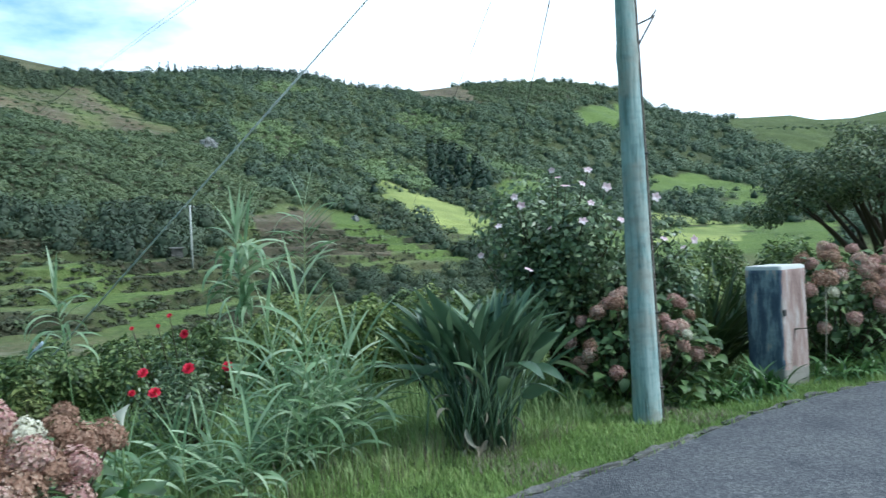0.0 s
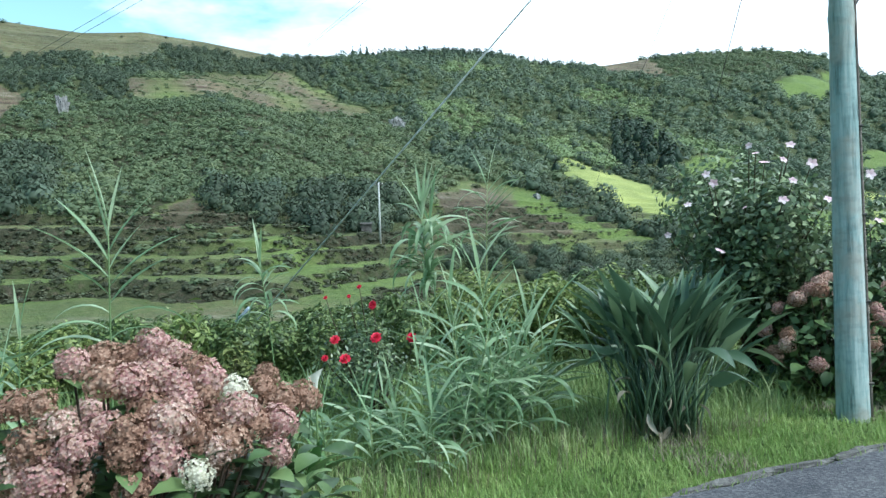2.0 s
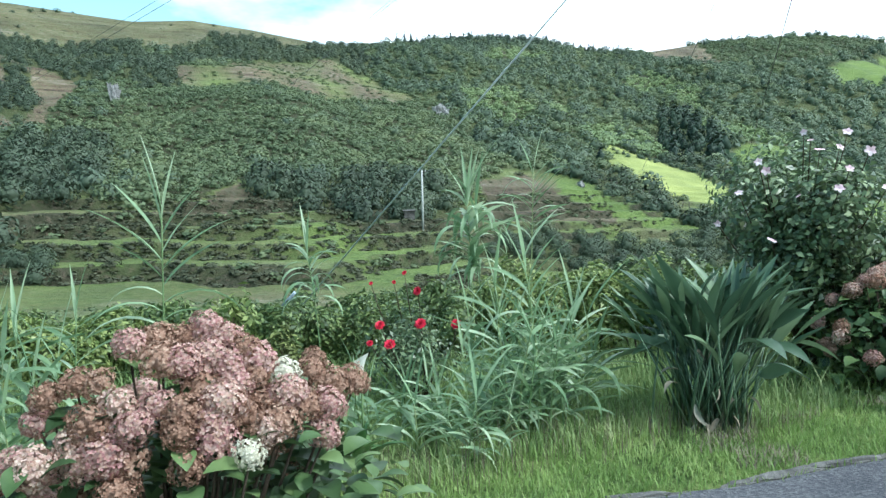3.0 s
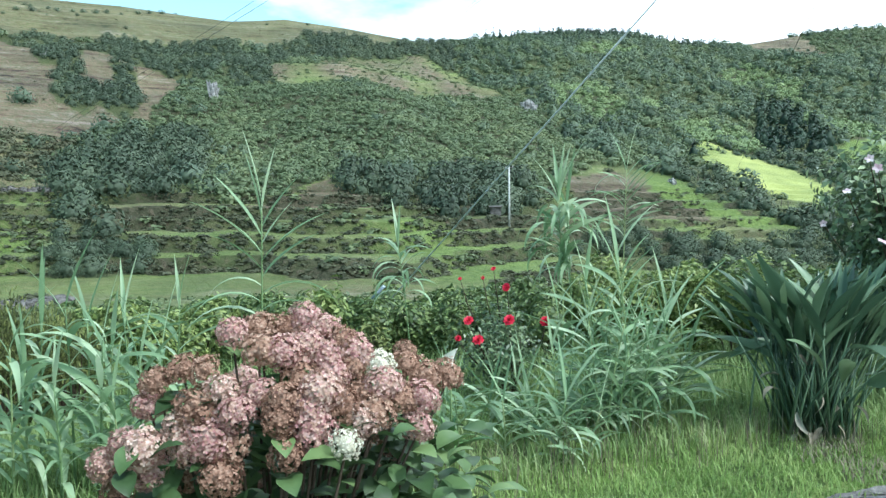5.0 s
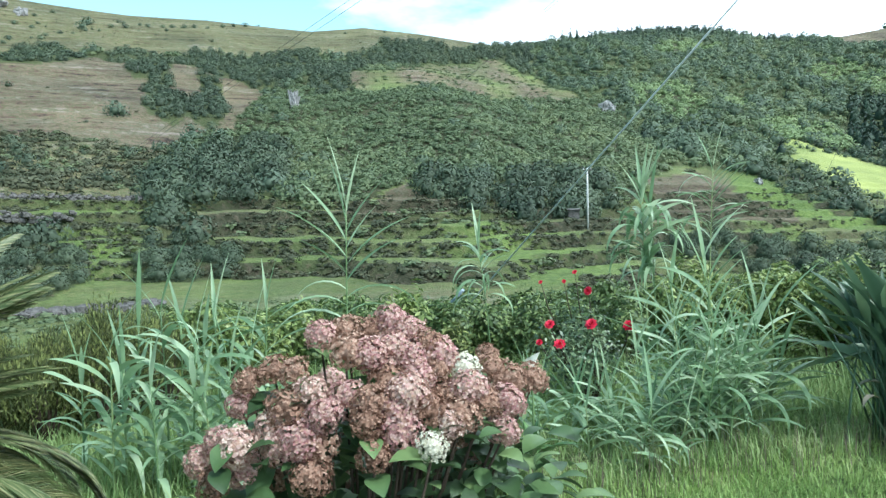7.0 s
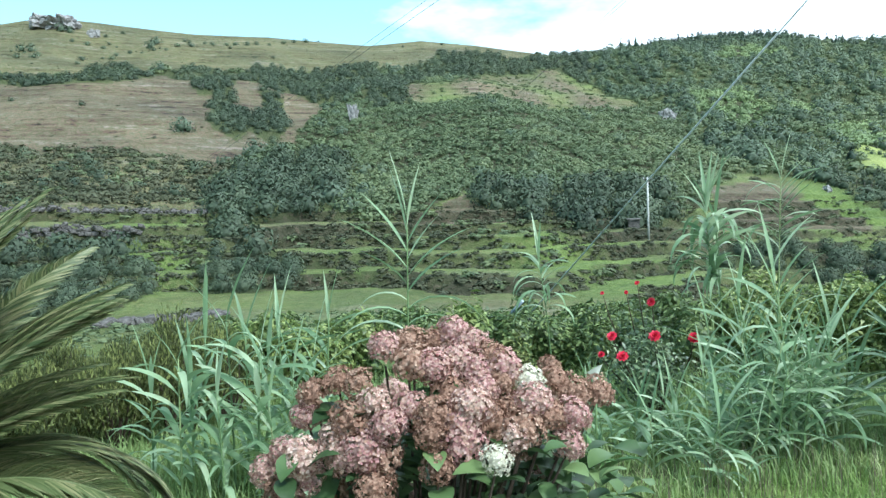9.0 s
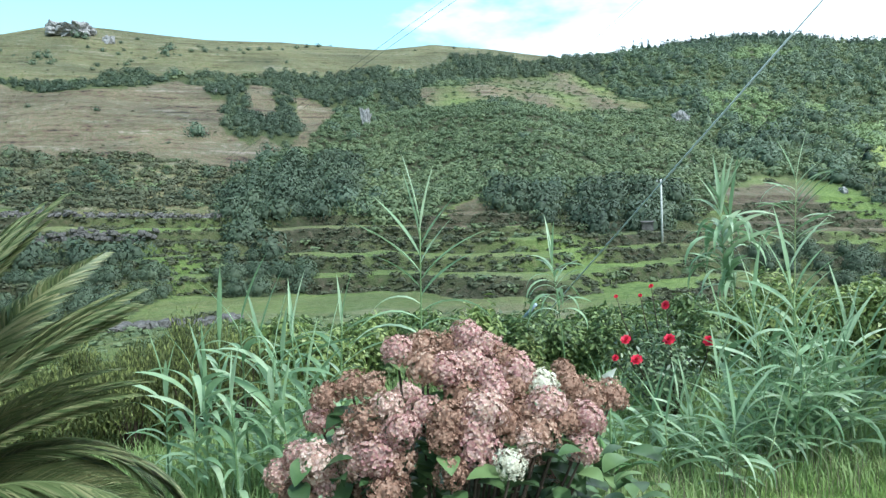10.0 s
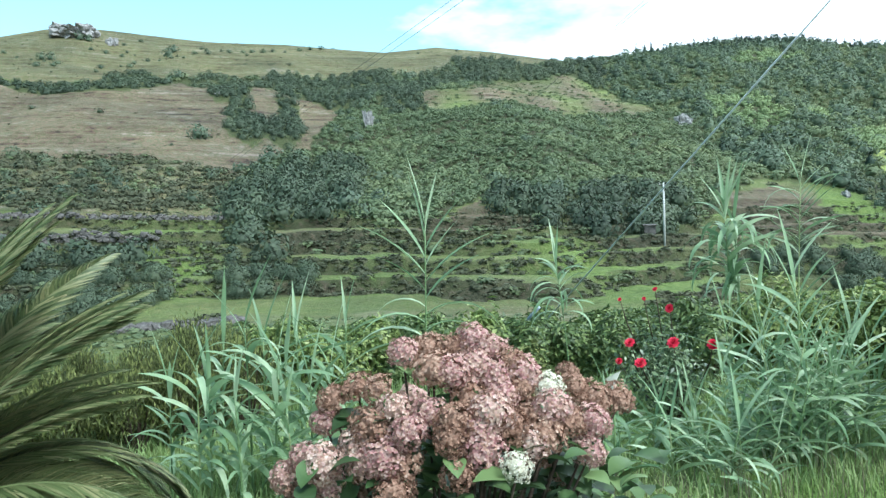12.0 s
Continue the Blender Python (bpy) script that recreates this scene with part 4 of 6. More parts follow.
for s in (-0.5, 0.0, 0.5):
    bm = bmesh.new()
    bmesh.ops.create_cone(bm, cap_ends=True, segments=8, radius1=0.08, radius2=0.05, depth=0.25, matrix=Matrix.Translation((s, 0, 8.08)))
    part("insulator", bm, M_PALE, far_pole)
bx, by = 93 * 1.17 * math.sin(radians(-18.9)), 93 * 1.17 * math.cos(radians(-18.9))
hut = thing("field_hut", "small grey stone hut beside the field pole", "hut", (bx, by, height(bx, by)), turn=20)
bm = bmesh.new()
bmesh.ops.create_cube(bm, size=1.0, matrix=Matrix.Translation((0, 0, 0.6)) @ Matrix.Diagonal((1.5, 1.2, 1.4, 1)))
bmesh.ops.bevel(bm, geom=bm.edges[:], offset=0.05, segments=2, affect="EDGES")
part("wall", bm, M_WALLSTONE, hut)
bm = bmesh.new()
bmesh.ops.create_cube(bm, size=1.0, matrix=Matrix.Translation((0, 0, 1.36)) @ pose(0, 0, 0, 6, 0, 0) @ Matrix.Diagonal((1.8, 1.5, 0.12, 1)))
part("roof", bm, M_WALLSTONE, hut)


def outcrop(az, el, w, h, pieces, seed, label):
    """A knot of split rocks standing out of the slope."""
    rr = random.Random(seed)
    r = float(hill_range(az, el))
    x, y = r * math.sin(radians(az)), r * math.cos(radians(az))
    ob = thing("rock_outcrop", label, "rock", (x, y, height(x, y)), turn=-az)
    for k in range(pieces):
        bm = bmesh.new()
        s = rr.uniform(0.28, 0.55)
        lump(bm, (w * s * 0.5, w * s * 0.5, h * rr.uniform(0.25, 0.6)), seed * 7 + k, 4, 0.8)
        p = part("rock", bm, M_ROCK, ob)
        p.matrix_basis = pose(rr.uniform(-0.4, 0.4) * w, rr.uniform(-0.3, 0.3) * w, h * rr.uniform(0.05, 0.35), rr.uniform(-15, 15), rr.uniform(-20, 20), rr.uniform(0, 360))


outcrop(-39.0, 8.1, 1.9, 5.2, 7, 1, "tall split grey rock standing out of the shrubs")
outcrop(-16.2, 8.2, 5.0, 3.4, 4, 2, "blocky pale rock outcrop at the spur's edge")
outcrop(-59.2, 14.25, 16.0, 4.6, 18, 3, "rounded grey rock crag on the hilltop")
outcrop(-56.6, 14.0, 5.0, 3.0, 4, 6, "low grey boulders below the hilltop crag")
outcrop(-49.5, 10.6, 3.0, 1.4, 3, 9, "small grey boulders on the dry pasture")
outcrop(-6.4, 2.5, 3.0, 1.6, 2, 12, "pale boulders at the top of the terraces")


def field_wall(a0, a1, e0, e1, high, seed, label):
    """A dry stone wall along a terrace, stone by stone."""
    rr = np.random.default_rng(seed)
    n = 150
    ob = thing("stone_wall", label, "wall")
    base = []
    for k in range(3):
        bm = bmesh.new()
        lump(bm, (0.36, 0.28, 0.24), seed + k, 2, 0.6)
        me = bpy.data.meshes.new("stone")
        bm.to_mesh(me)
        bm.free()
        me.materials.append(M_WALLSTONE)
        base.append(me)
    for k in range(n):
        t = (k // 2 + 0.5) / (n / 2)
        az, el = a0 + (a1 - a0) * t, e0 + (e1 - e0) * t
        r = float(hill_range(az, el))
        x, y = r * math.sin(radians(az)), r * math.cos(radians(az))
        st = new("stone", base[k % 3])
        st.parent = ob
        s = rr.uniform(0.55, 1.35)
        st.matrix_basis = pose(x + rr.normal(0, 0.3), y + rr.normal(0, 0.3), height(x, y) + (0.12 if k % 2 == 0 else high * rr.uniform(0.3, 0.62)), rr.uniform(-12, 12), rr.uniform(-12, 12), -az + rr.uniform(-20, 20)) @ Matrix.Scale(s, 4)
    return ob


field_wall(-66, -54, 1.35, 1.05, 1.5, 21, "grey dry stone wall along the sheep terrace")
field_wall(-60, -48.5, -5.5, -5.2, 0.4, 51, "low tumbled stone and earth field wall")
field_wall(-66, -49, 2.5, 2.15, 1.0, 31, "overgrown grey dry stone terrace wall")


# ---- post and wire fence below the bright meadow ----
fence = thing("field_fence", "old wooden post and wire fence below the meadow", "fence")
bm = bmesh.new()
tube(bm, [(0, 0, -0.3), (0.02, 0, 0.7), (0, 0.01, 1.35)], [0.075, 0.07, 0.06], 6)
post_ob = part("post", bm, M_STEEL, fence)
post_me = post_ob.data
bpy.data.objects.remove(post_ob)
M_POST = stone_material("grey_post_wood", (0.05, 0.045, 0.04), (0.11, 0.10, 0.085), (0.19, 0.175, 0.15), 5.0)
post_me.materials[0] = M_POST
fp = []
for k in range(22):
    t = k / 21
    az, el = -8.2 + 9.4 * t, 3.35 - 2.75 * t + 0.25 * math.sin(3 * t)
    r = float(hill_range(az, el))
    x, y = r * math.sin(radians(az)), r * math.cos(radians(az))
    p = new("post", post_me)
    p.parent = fence
    p.matrix_basis = pose(x, y, height(x, y), 4 * math.sin(k * 2.3), 5 * math.sin(k * 1.7), 40 * k) @ Matrix.Scale(1.25, 4)
    fp.append(Vector((x, y, height(x, y))))
for h in (0.6, 1.2):
    bm = bmesh.new()
    tube(bm, [p + Vector((0, 0, h)) for p in fp], 0.012, 4)
    part("fence_wire", bm, M_WIRE, fence)



# ---- plant pieces ----
def spot(az, dist, dz=0.0):
    x, y = dist * math.sin(radians(az)), dist * math.cos(radians(az))
    return (x, y, height(x, y) + dz)


def blade(length, width, a0, a1, seg=6, fold=0.22, peak=0.35, twist=0.0, base_w=0.3):
    """A leaf along +x that starts at the angle a0 to the level and bends to a1; folded along its midrib."""
    vs, fs = [], []
    x = z = 0.0
    for i in range(seg + 1):
        t = i / seg
        a = radians(a0 + (a1 - a0) * t)
        if i:
            x += math.cos(a) * length / seg
            z += math.sin(a) * length / seg
        w = width * (base_w + (1 - base_w) * (t / peak) ** 0.7 if t < peak else max(0.02, 1 - ((t - peak) / (1 - peak)) ** 1.7)) * 0.5
        nx, nz = -math.sin(a), math.cos(a)
        tw = radians(twist) * t
        up, side = w * fold * 2 * math.cos(tw), w * math.cos(tw)
        tilt = w * math.sin(tw)
        vs += [(x + nx * (up + tilt), -side, z + nz * (up + tilt)), (x, 0, z), (x + nx * (up - tilt), side, z + nz * (up - tilt))]
    for i in range(seg):
        k = i * 3
        fs += [(k, k + 3, k + 4, k + 1), (k + 1, k + 4, k + 5, k + 2)]
    return np.array(vs), np.array(fs)


def shape_mesh(name, vf, mat, smooth_shade=True):
    """Mesh data without an object, to be shared by alike pieces."""
    ob = link_mesh(name, vf[0], vf[1], mat, None, smooth_shade)
    me = ob.data
    bpy.data.objects.remove(ob)
    return me


def piece(name, me, parent, m, label=""):
    ob = new(name, me)
    ob.parent = parent
    ob.matrix_basis = m
    if label:
        tagged(ob, label)
    return ob


def joined(shapes, mats):
    """Many placed shapes as one pair of arrays."""
    vs, fs, base = [], [], 0
    for (v, f), m in zip(shapes, mats):
        a = np.array(m)
        vs.append(v @ a[:3, :3].T + a[:3, 3])
        fs.append(f + base)
        base += len(v)
    return np.concatenate(vs), np.concatenate(fs)


M_REED = leaf_material("reed_leaf", (0.135, 0.225, 0.110), (0.255, 0.375, 0.200), (0.440, 0.540, 0.350), 0.42, 0.45, 0.38, "object", detail=6.0)
M_REEDSTALK = leaf_material("reed_stalk", (0.100, 0.170, 0.070), (0.170, 0.250, 0.100), (0.260, 0.310, 0.140), 0.5, 0.4, 0.0, "object", detail=8.0)
M_STREL = leaf_material("strelitzia_leaf", (0.046, 0.086, 0.048), (0.092, 0.156, 0.086), (0.195, 0.275, 0.150), 0.36, 0.5, 0.18, "object", detail=5.0)
M_DEAD = leaf_material("withered_leaf", (0.13, 0.11, 0.075), (0.27, 0.235, 0.17), (0.42, 0.385, 0.31), 0.8, 0.2, 0.2, "object", detail=20.0)
M_HYLEAF = leaf_material("hydrangea_leaf", (0.034, 0.064, 0.022), (0.075, 0.132, 0.046), (0.155, 0.225, 0.082), 0.5, 0.32, 0.22, "object", detail=18.0)
M_HYMASS = leaf_material("hydrangea_leaf_mass", (0.034, 0.064, 0.022), (0.070, 0.124, 0.042), (0.150, 0.225, 0.080), 0.40, 0.45, 0.22, "island", detail=6.0)
M_STEM = leaf_material("woody_stem", (0.030, 0.022, 0.015), (0.070, 0.052, 0.036), (0.130, 0.100, 0.070), 0.85, 0.2, 0.0, "island", detail=25.0)
M_SHRUB = leaf_material("broad_green_leaf", (0.045, 0.078, 0.026), (0.105, 0.160, 0.052), (0.240, 0.300, 0.105), 0.45, 0.4, 0.28, "island", detail=2.2)
M_SHRUBY = leaf_material("yellow_green_leaf", (0.070, 0.110, 0.030), (0.165, 0.230, 0.062), (0.350, 0.400, 0.140), 0.45, 0.4, 0.3, "island", detail=2.2)
M_HIBLEAF = leaf_material("hibiscus_leaf", (0.058, 0.092, 0.050), (0.135, 0.198, 0.096), (0.300, 0.370, 0.190), 0.38, 0.45, 0.2, "island", detail=2.0)
M_TREELEAF = leaf_material("evergreen_leaf", (0.050, 0.072, 0.040), (0.112, 0.150, 0.076), (0.230, 0.265, 0.132), 0.5, 0.35, 0.2, "island", detail=1.0)
M_HEATH = leaf_material("heath_sprig", (0.050, 0.062, 0.024), (0.105, 0.125, 0.042), (0.250, 0.280, 0.090), 0.7, 0.25, 0.2, "island", detail=3.0)
M_CYCAD = leaf_material("cycad_leaflet", (0.074, 0.106, 0.038), (0.150, 0.190, 0.074), (0.330, 0.320, 0.160), 0.42, 0.40, 0.38, "island", detail=5.0)
M_YUCCA = leaf_material("yucca_leaf", (0.020, 0.038, 0.014), (0.042, 0.072, 0.024), (0.100, 0.120, 0.045), 0.45, 0.4, 0.1, "object", detail=5.0)
M_AGAP = leaf_material("agapanthus_leaf", (0.035, 0.085, 0.026), (0.075, 0.160, 0.045), (0.160, 0.270, 0.085), 0.4, 0.45, 0.2, "object", detail=5.0)


def petal_material(name, stops, trans=0.25, source="object"):
    m, n, l, b = material(name, 0.75, 0.2)
    src = n.new("ShaderNodeObjectInfo").outputs["Random"]
    isl = n.new("ShaderNodeNewGeometry").outputs["Random Per Island"]
    nz = noise_node(n, l, 16.0, 3.0, 0.6, object_coords(n))
    v = math_node(n, l, "ADD", math_node(n, l, "MULTIPLY", src, 0.24), math_node(n, l, "ADD", math_node(n, l, "MULTIPLY", isl, 0.52), math_node(n, l, "MULTIPLY", nz.outputs["Fac"], 0.22)))
    r = ramp_node(n, l, v, stops)
    l.new(r.outputs[0], b.inputs["Base Color"])
    tr = n.new("ShaderNodeBsdfTranslucent")
    l.new(r.outputs[0], tr.inputs["Color"])
    mx = n.new("ShaderNodeMixShader")
    mx.inputs[0].default_value = trans
    l.new(b.outputs[0], mx.inputs[1])
    l.new(tr.outputs[0], mx.inputs[2])
    l.new(mx.outputs[0], n["Material Output"].inputs[0])
    return m


M_HEAD = petal_material("faded_pink_petals", [(0.14, (0.270, 0.130, 0.115)), (0.30, (0.470, 0.255, 0.250)), (0.42, (0.400, 0.260, 0.185)), (0.56, (0.600, 0.410, 0.370)), (0.70, (0.520, 0.380, 0.290)), (0.86, (0.760, 0.620, 0.530))])
M_HEADBROWN = petal_material("dried_brown_petals", [(0.15, (0.150, 0.080, 0.055)), (0.45, (0.320, 0.190, 0.130)), (0.70, (0.450, 0.295, 0.215)), (0.92, (0.640, 0.490, 0.380))])
M_HEADWHITE = petal_material("cream_petals", [(0.2, (0.55, 0.52, 0.38)), (0.6, (0.72, 0.70, 0.58)), (0.9, (0.80, 0.79, 0.70))])
M_RED = petal_material("red_petals", [(0.2, (0.58, 0.018, 0.050)), (0.6, (0.74, 0.035, 0.085)), (0.9, (0.82, 0.10, 0.15))])
M_PALEPINK = petal_material("white_pink_petals", [(0.2, (0.62, 0.34, 0.42)), (0.5, (0.76, 0.56, 0.61)), (0.9, (0.85, 0.76, 0.78))])

def leafy(rng_, centre, half, count, size, lumps=6, aspect=0.5, up=0.35, inner=0.55):
    """Leaves over a lumpy, gappy crown, each folded along its midrib."""
    cen = rng_.normal(size=(lumps, 3))
    cen /= np.linalg.norm(cen, axis=1)[:, None]
    d = rng_.normal(size=(count, 3))
    d /= np.linalg.norm(d, axis=1)[:, None]
    g = np.exp((d @ cen.T - 1) * 4.5).max(axis=1)
    rad = (0.62 + 0.42 * g) * (inner + (1.05 - inner) * rng_.uniform(0, 1, count) ** 0.45)
    p = d * rad[:, None] * np.array(half) + np.array(centre)
    nrm = d + rng_.normal(size=(count, 3)) * 0.55 + np.array([0, 0, up])
    nrm /= np.linalg.norm(nrm, axis=1)[:, None]
    t = np.cross(nrm, rng_.normal(size=(count, 3)))
    if up > 1:      # upright sprigs
        t = np.array([0, 0, 1.0]) + rng_.normal(size=(count, 3)) * 0.32 + d * 0.35
        nrm = np.cross(t, rng_.normal(size=(count, 3)))
        nrm /= np.linalg.norm(nrm, axis=1)[:, None]
    t /= np.linalg.norm(t, axis=1)[:, None]
    b = np.cross(nrm, t)
    s = size * rng_.uniform(0.6, 1.25, (count, 1))
    w = s * aspect
    v = np.stack([p - t * s, p - b * w + nrm * w * 0.35 - t * s * 0.1, p + t * s - nrm * s * 0.25, p + b * w + nrm * w * 0.35 - t * s * 0.1], 1).reshape(-1, 3)
    f = np.arange(count * 4).reshape(-1, 4)
    return v, f


def head_shape(florets, petal, seed, flat=0.85):
    """A mophead: small four-petalled florets all over a ball."""
    r_ = np.random.default_rng(seed)
    shapes, mats = [], []
    k = petal
    pv = np.array([(0, 0, 0), (k * 0.75, -k * 0.55, k * 0.22), (k * 1.25, 0, k * 0.12), (k * 0.75, k * 0.55, k * 0.22)])
    pf = np.array([(0, 1, 2, 3)])
    fv, ff = joined([(pv, pf)] * 4, [pose(0, 0, 0, r_.uniform(-12, 12), r_.uniform(-25, 15), 90 * q + r_.uniform(-8, 8)) for q in range(4)])
    for i in range(florets):
        u = 1 - 1.75 * (i + 0.5) / florets
        a = i * 2.39996 + r_.normal(0, 0.15)
        d = Vector((math.sqrt(max(0, 1 - u * u)) * math.cos(a), math.sqrt(max(0, 1 - u * u)) * math.sin(a), u))
        lumpy = 1 + 0.13 * math.sin(2 * a + seed) * math.cos(3 * u + seed) + 0.07 * math.sin(5 * a + 3 * u) + r_.normal(0, 0.06)
        q = d.to_track_quat("Z", "Y").to_matrix().to_4x4()
        p = Vector((d.x, d.y, d.z * flat)) * lumpy
        shapes.append((fv, ff))
        mats.append(Matrix.Translation(p) @ q @ pose(0, 0, 0, r_.uniform(-28, 28), r_.uniform(-28, 28), r_.uniform(0, 360)))
    cv, cf = core_quads(3)
    return joined(shapes + [(cv * np.array([0.60, 0.60, 0.55 * flat]), cf)], mats + [Matrix.Identity(4)])


HEADS_PINK = [shape_mesh("flower_head", head_shape(225, 0.138, s), M_HEAD, False) for s in (1, 2, 3)]
HEADS_BROWN = [shape_mesh("flower_head", head_shape(190, 0.136, s, 0.72), M_HEADBROWN, False) for s in (4, 5)]
HEADS_WHITE = [shape_mesh("flower_head", head_shape(210, 0.12, 6), M_HEADWHITE, False)]
HYLEAVES = [shape_mesh("leaf", blade(0.15, 0.098, a0, a1, 8, 0.14, 0.45, base_w=0.42), M_HYLEAF) for a0, a1 in ((35, -25), (15, -45), (50, 0))]


def hydrangea(label, base, heads, leaf_count, leaf_zone, seed, group="hydrangea bushes"):
    """heads: places relative to the base, radius and kind; leaf_zone: half widths and height of the leafy body."""
    r_ = random.Random(seed)
    ob = thing("hydrangea_bush", label, "bush", base, group)
    for p, rad, kind in heads:
        bm = bmesh.new()
        meshes = {"pink": HEADS_PINK, "brown": HEADS_BROWN, "white": HEADS_WHITE}[kind]
        out = Vector((p[0] * 0.8, p[1] * 0.8, 0.55))
        q = out.normalized().to_track_quat("Z", "Y").to_matrix().to_4x4()
        piece("flower_head", r_.choice(meshes), ob, Matrix.Translation(p) @ q @ pose(0, 0, 0, r_.uniform(-14, 14), r_.uniform(-14, 14), r_.uniform(0, 360)) @ Matrix.Scale(rad, 4), "" if kind == "pink" else ("dried brown flower head" if kind == "brown" else "fresh cream flower head"))
        for q2 in range(r_.choice((0, 1, 1))):
            ang = math.degrees(math.atan2(p[1], p[0])) + r_.uniform(-110, 110)
            piece("leaf", r_.choice(HYLEAVES), ob, pose(p[0] * 0.97, p[1] * 0.97, p[2] - rad * r_.uniform(1.1, 1.9), r_.uniform(-20, 20), r_.uniform(-5, 25), ang) @ Matrix.Scale(r_.uniform(0.6, 1.0), 4))
        mid = Vector(p) * 0.62
        mid.z = p[2] * 0.45
        tube(bm, [(p[0] * 0.12, p[1] * 0.12, -0.05), mid, (p[0], p[1], p[2] - rad * 0.4)], [0.010, 0.007, 0.004], 5)
        part("stem", bm, M_STEM, ob)
    wx, wy, wh = leaf_zone
    n_ = np.random.default_rng(seed)
    v_, f_ = leafy(n_, (0, 0, wh * 0.42), (wx * 0.86, wy * 0.86, wh * 0.56), 1300, 0.062, 9, 0.62, 0.5, 0.5)
    mass = link_mesh("leaf_mass", v_, f_, M_HYMASS)
    mass.parent = ob
    tagged(mass, kind="stuff")
    for k in range(leaf_count):
        a = r_.uniform(0, 6.283)
        u = r_.uniform(0.0, 1.0) ** 1.4
        zz = wh * (0.03 + 0.93 * u)
        rr = math.sqrt(max(0.05, 1 - (zz / wh) ** 2.2)) * r_.uniform(0.72, 1.06)
        p = (wx * rr * math.cos(a), wy * rr * math.sin(a), zz)
        piece("leaf", r_.choice(HYLEAVES), ob, pose(*p, r_.uniform(-25, 25), r_.uniform(-10, 30), math.degrees(a) + r_.uniform(-55, 55)) @ Matrix.Scale(r_.uniform(0.75, 1.35), 4))
    return ob


# the big bush of faded mopheads beside the road
UPPER = [(-38.2, -7.9), (-36.5, -7.5), (-34.7, -7.8), (-33.0, -7.1), (-31.7, -7.8), (-30.3, -8.8), (-32.9, -9.0), (-36.1, -9.2), (-34.8, -9.4), (-31.7, -9.7), (-29.6, -9.6), (-29.7, -10.7), (-33.6, -10.1), (-25.7, -10.7), (-24.1, -11.5), (-22.7, -11.3), (-33.4, -11.5), (-31.9, -12.3), (-36.5, -12.4), (-34.8, -12.9), (-40.8, -12.9), (-39.0, -11.9), (-40.2, -10.4), (-41.6, -10.2), (-43.4, -11.0)]
LOWER = [(-43.9, -12.4), (-30.6, -13.3), (-29.4, -12.6), (-28.1, -13.8), (-26.4, -12.9), (-24.6, -13.0), (-25.0, -15.0), (-35.0, -14.1), (-33.0, -13.7), (-32.6, -15.0), (-34.6, -16.5), (-40.0, -15.2), (-41.5, -15.6), (-38.7, -15.5), (-44.4, -15.4), (-45.5, -14.9), (-46.9, -16.0), (-44.0, -16.7), (-39.2, -17.6), (-45.9, -17.4), (-41.7, -14.2), (-29.0, -14.4), (-38.1, -13.5), (-31.2, -11.1), (-27.4, -12.0)]
HB = Vector((-1.80, 2.55, -0.06))
heads = []
hr = random.Random(8)
for az, el in UPPER + LOWER:
    off = ((az + 35.0) / 13.0) ** 2 * 0.30 + ((el + 17.0) / 9.0) ** 2 * 0.28
    dist = 2.52 + off + hr.uniform(-0.05, 0.05)
    p = survey(az, el, dist) - HB
    brown = (az > -26.5 and el > -11.8) or (az < -39.8 and el > -11.3) or hr.random() < 0.26
    heads.append((tuple(p), hr.uniform(0.052, 0.073), "brown" if brown else "pink"))
heads.append((tuple(survey(-30.3, -16.1, 2.45) - HB), 0.047, "white"))
heads.append((tuple(survey(-27.7, -10.6, 2.75) - HB), 0.056, "white"))
for k in range(7):     # heads between
    az, el = hr.uniform(-46, -24), hr.uniform(-20, -10.5)
    if abs(az + 35) / 13 + abs(el + 18) / 14 > 1.05:
        continue
    heads.append((tuple(survey(az, el, 2.66 + hr.uniform(0, 0.12)) - HB), hr.uniform(0.05, 0.075), "brown" if hr.random() < 0.4 else "pink"))
for k in range(26):     # heads on the far side and low down
    a = hr.uniform(0.2, 2.9)
    zz = hr.uniform(0.25, 1.05)
    rr = 0.62 * math.sqrt(max(0.1, 1 - (zz / 1.25) ** 2)) * hr.uniform(0.75, 1.0)
    heads.append(((rr * math.cos(a), rr * math.sin(a), zz), hr.uniform(0.06, 0.08), "brown" if hr.random() < 0.45 else "pink"))
big_bush = hydrangea("large hydrangea bush of faded pink and brown mopheads", tuple(HB), heads, 340, (0.76, 0.66, 1.06), 5)
for k in range(150):     # leaves low on the side of the road
    az, el = hr.uniform(-46, -25), hr.uniform(-27, -14.5)
    q = survey(az, el, 2.56 + hr.uniform(0, 0.16)) - HB
    if q.z > 0.02:
        piece("leaf", hr.choice(HYLEAVES), big_bush, pose(q.x, q.y, q.z, hr.uniform(-25, 25), hr.uniform(-5, 35), -90 - az + hr.uniform(-80, 80)) @ Matrix.Scale(hr.uniform(0.55, 0.95), 4))
# leafy shoots at its foot, towards the pole
foot = thing("hydrangea_shoot", "low leafy green hydrangea shoots at the bush's foot", "bush", (-1.12, 2.58, -0.06))
for k in range(150):
    a = hr.uniform(0, 6.283)
    piece("leaf", hr.choice(HYLEAVES), foot, pose(hr.uniform(-0.30, 0.22), hr.uniform(-0.25, 0.25), hr.uniform(0.20, 0.88), hr.uniform(-20, 20), hr.uniform(-10, 25), math.degrees(a)) @ Matrix.Scale(hr.uniform(0.55, 1.0), 4))
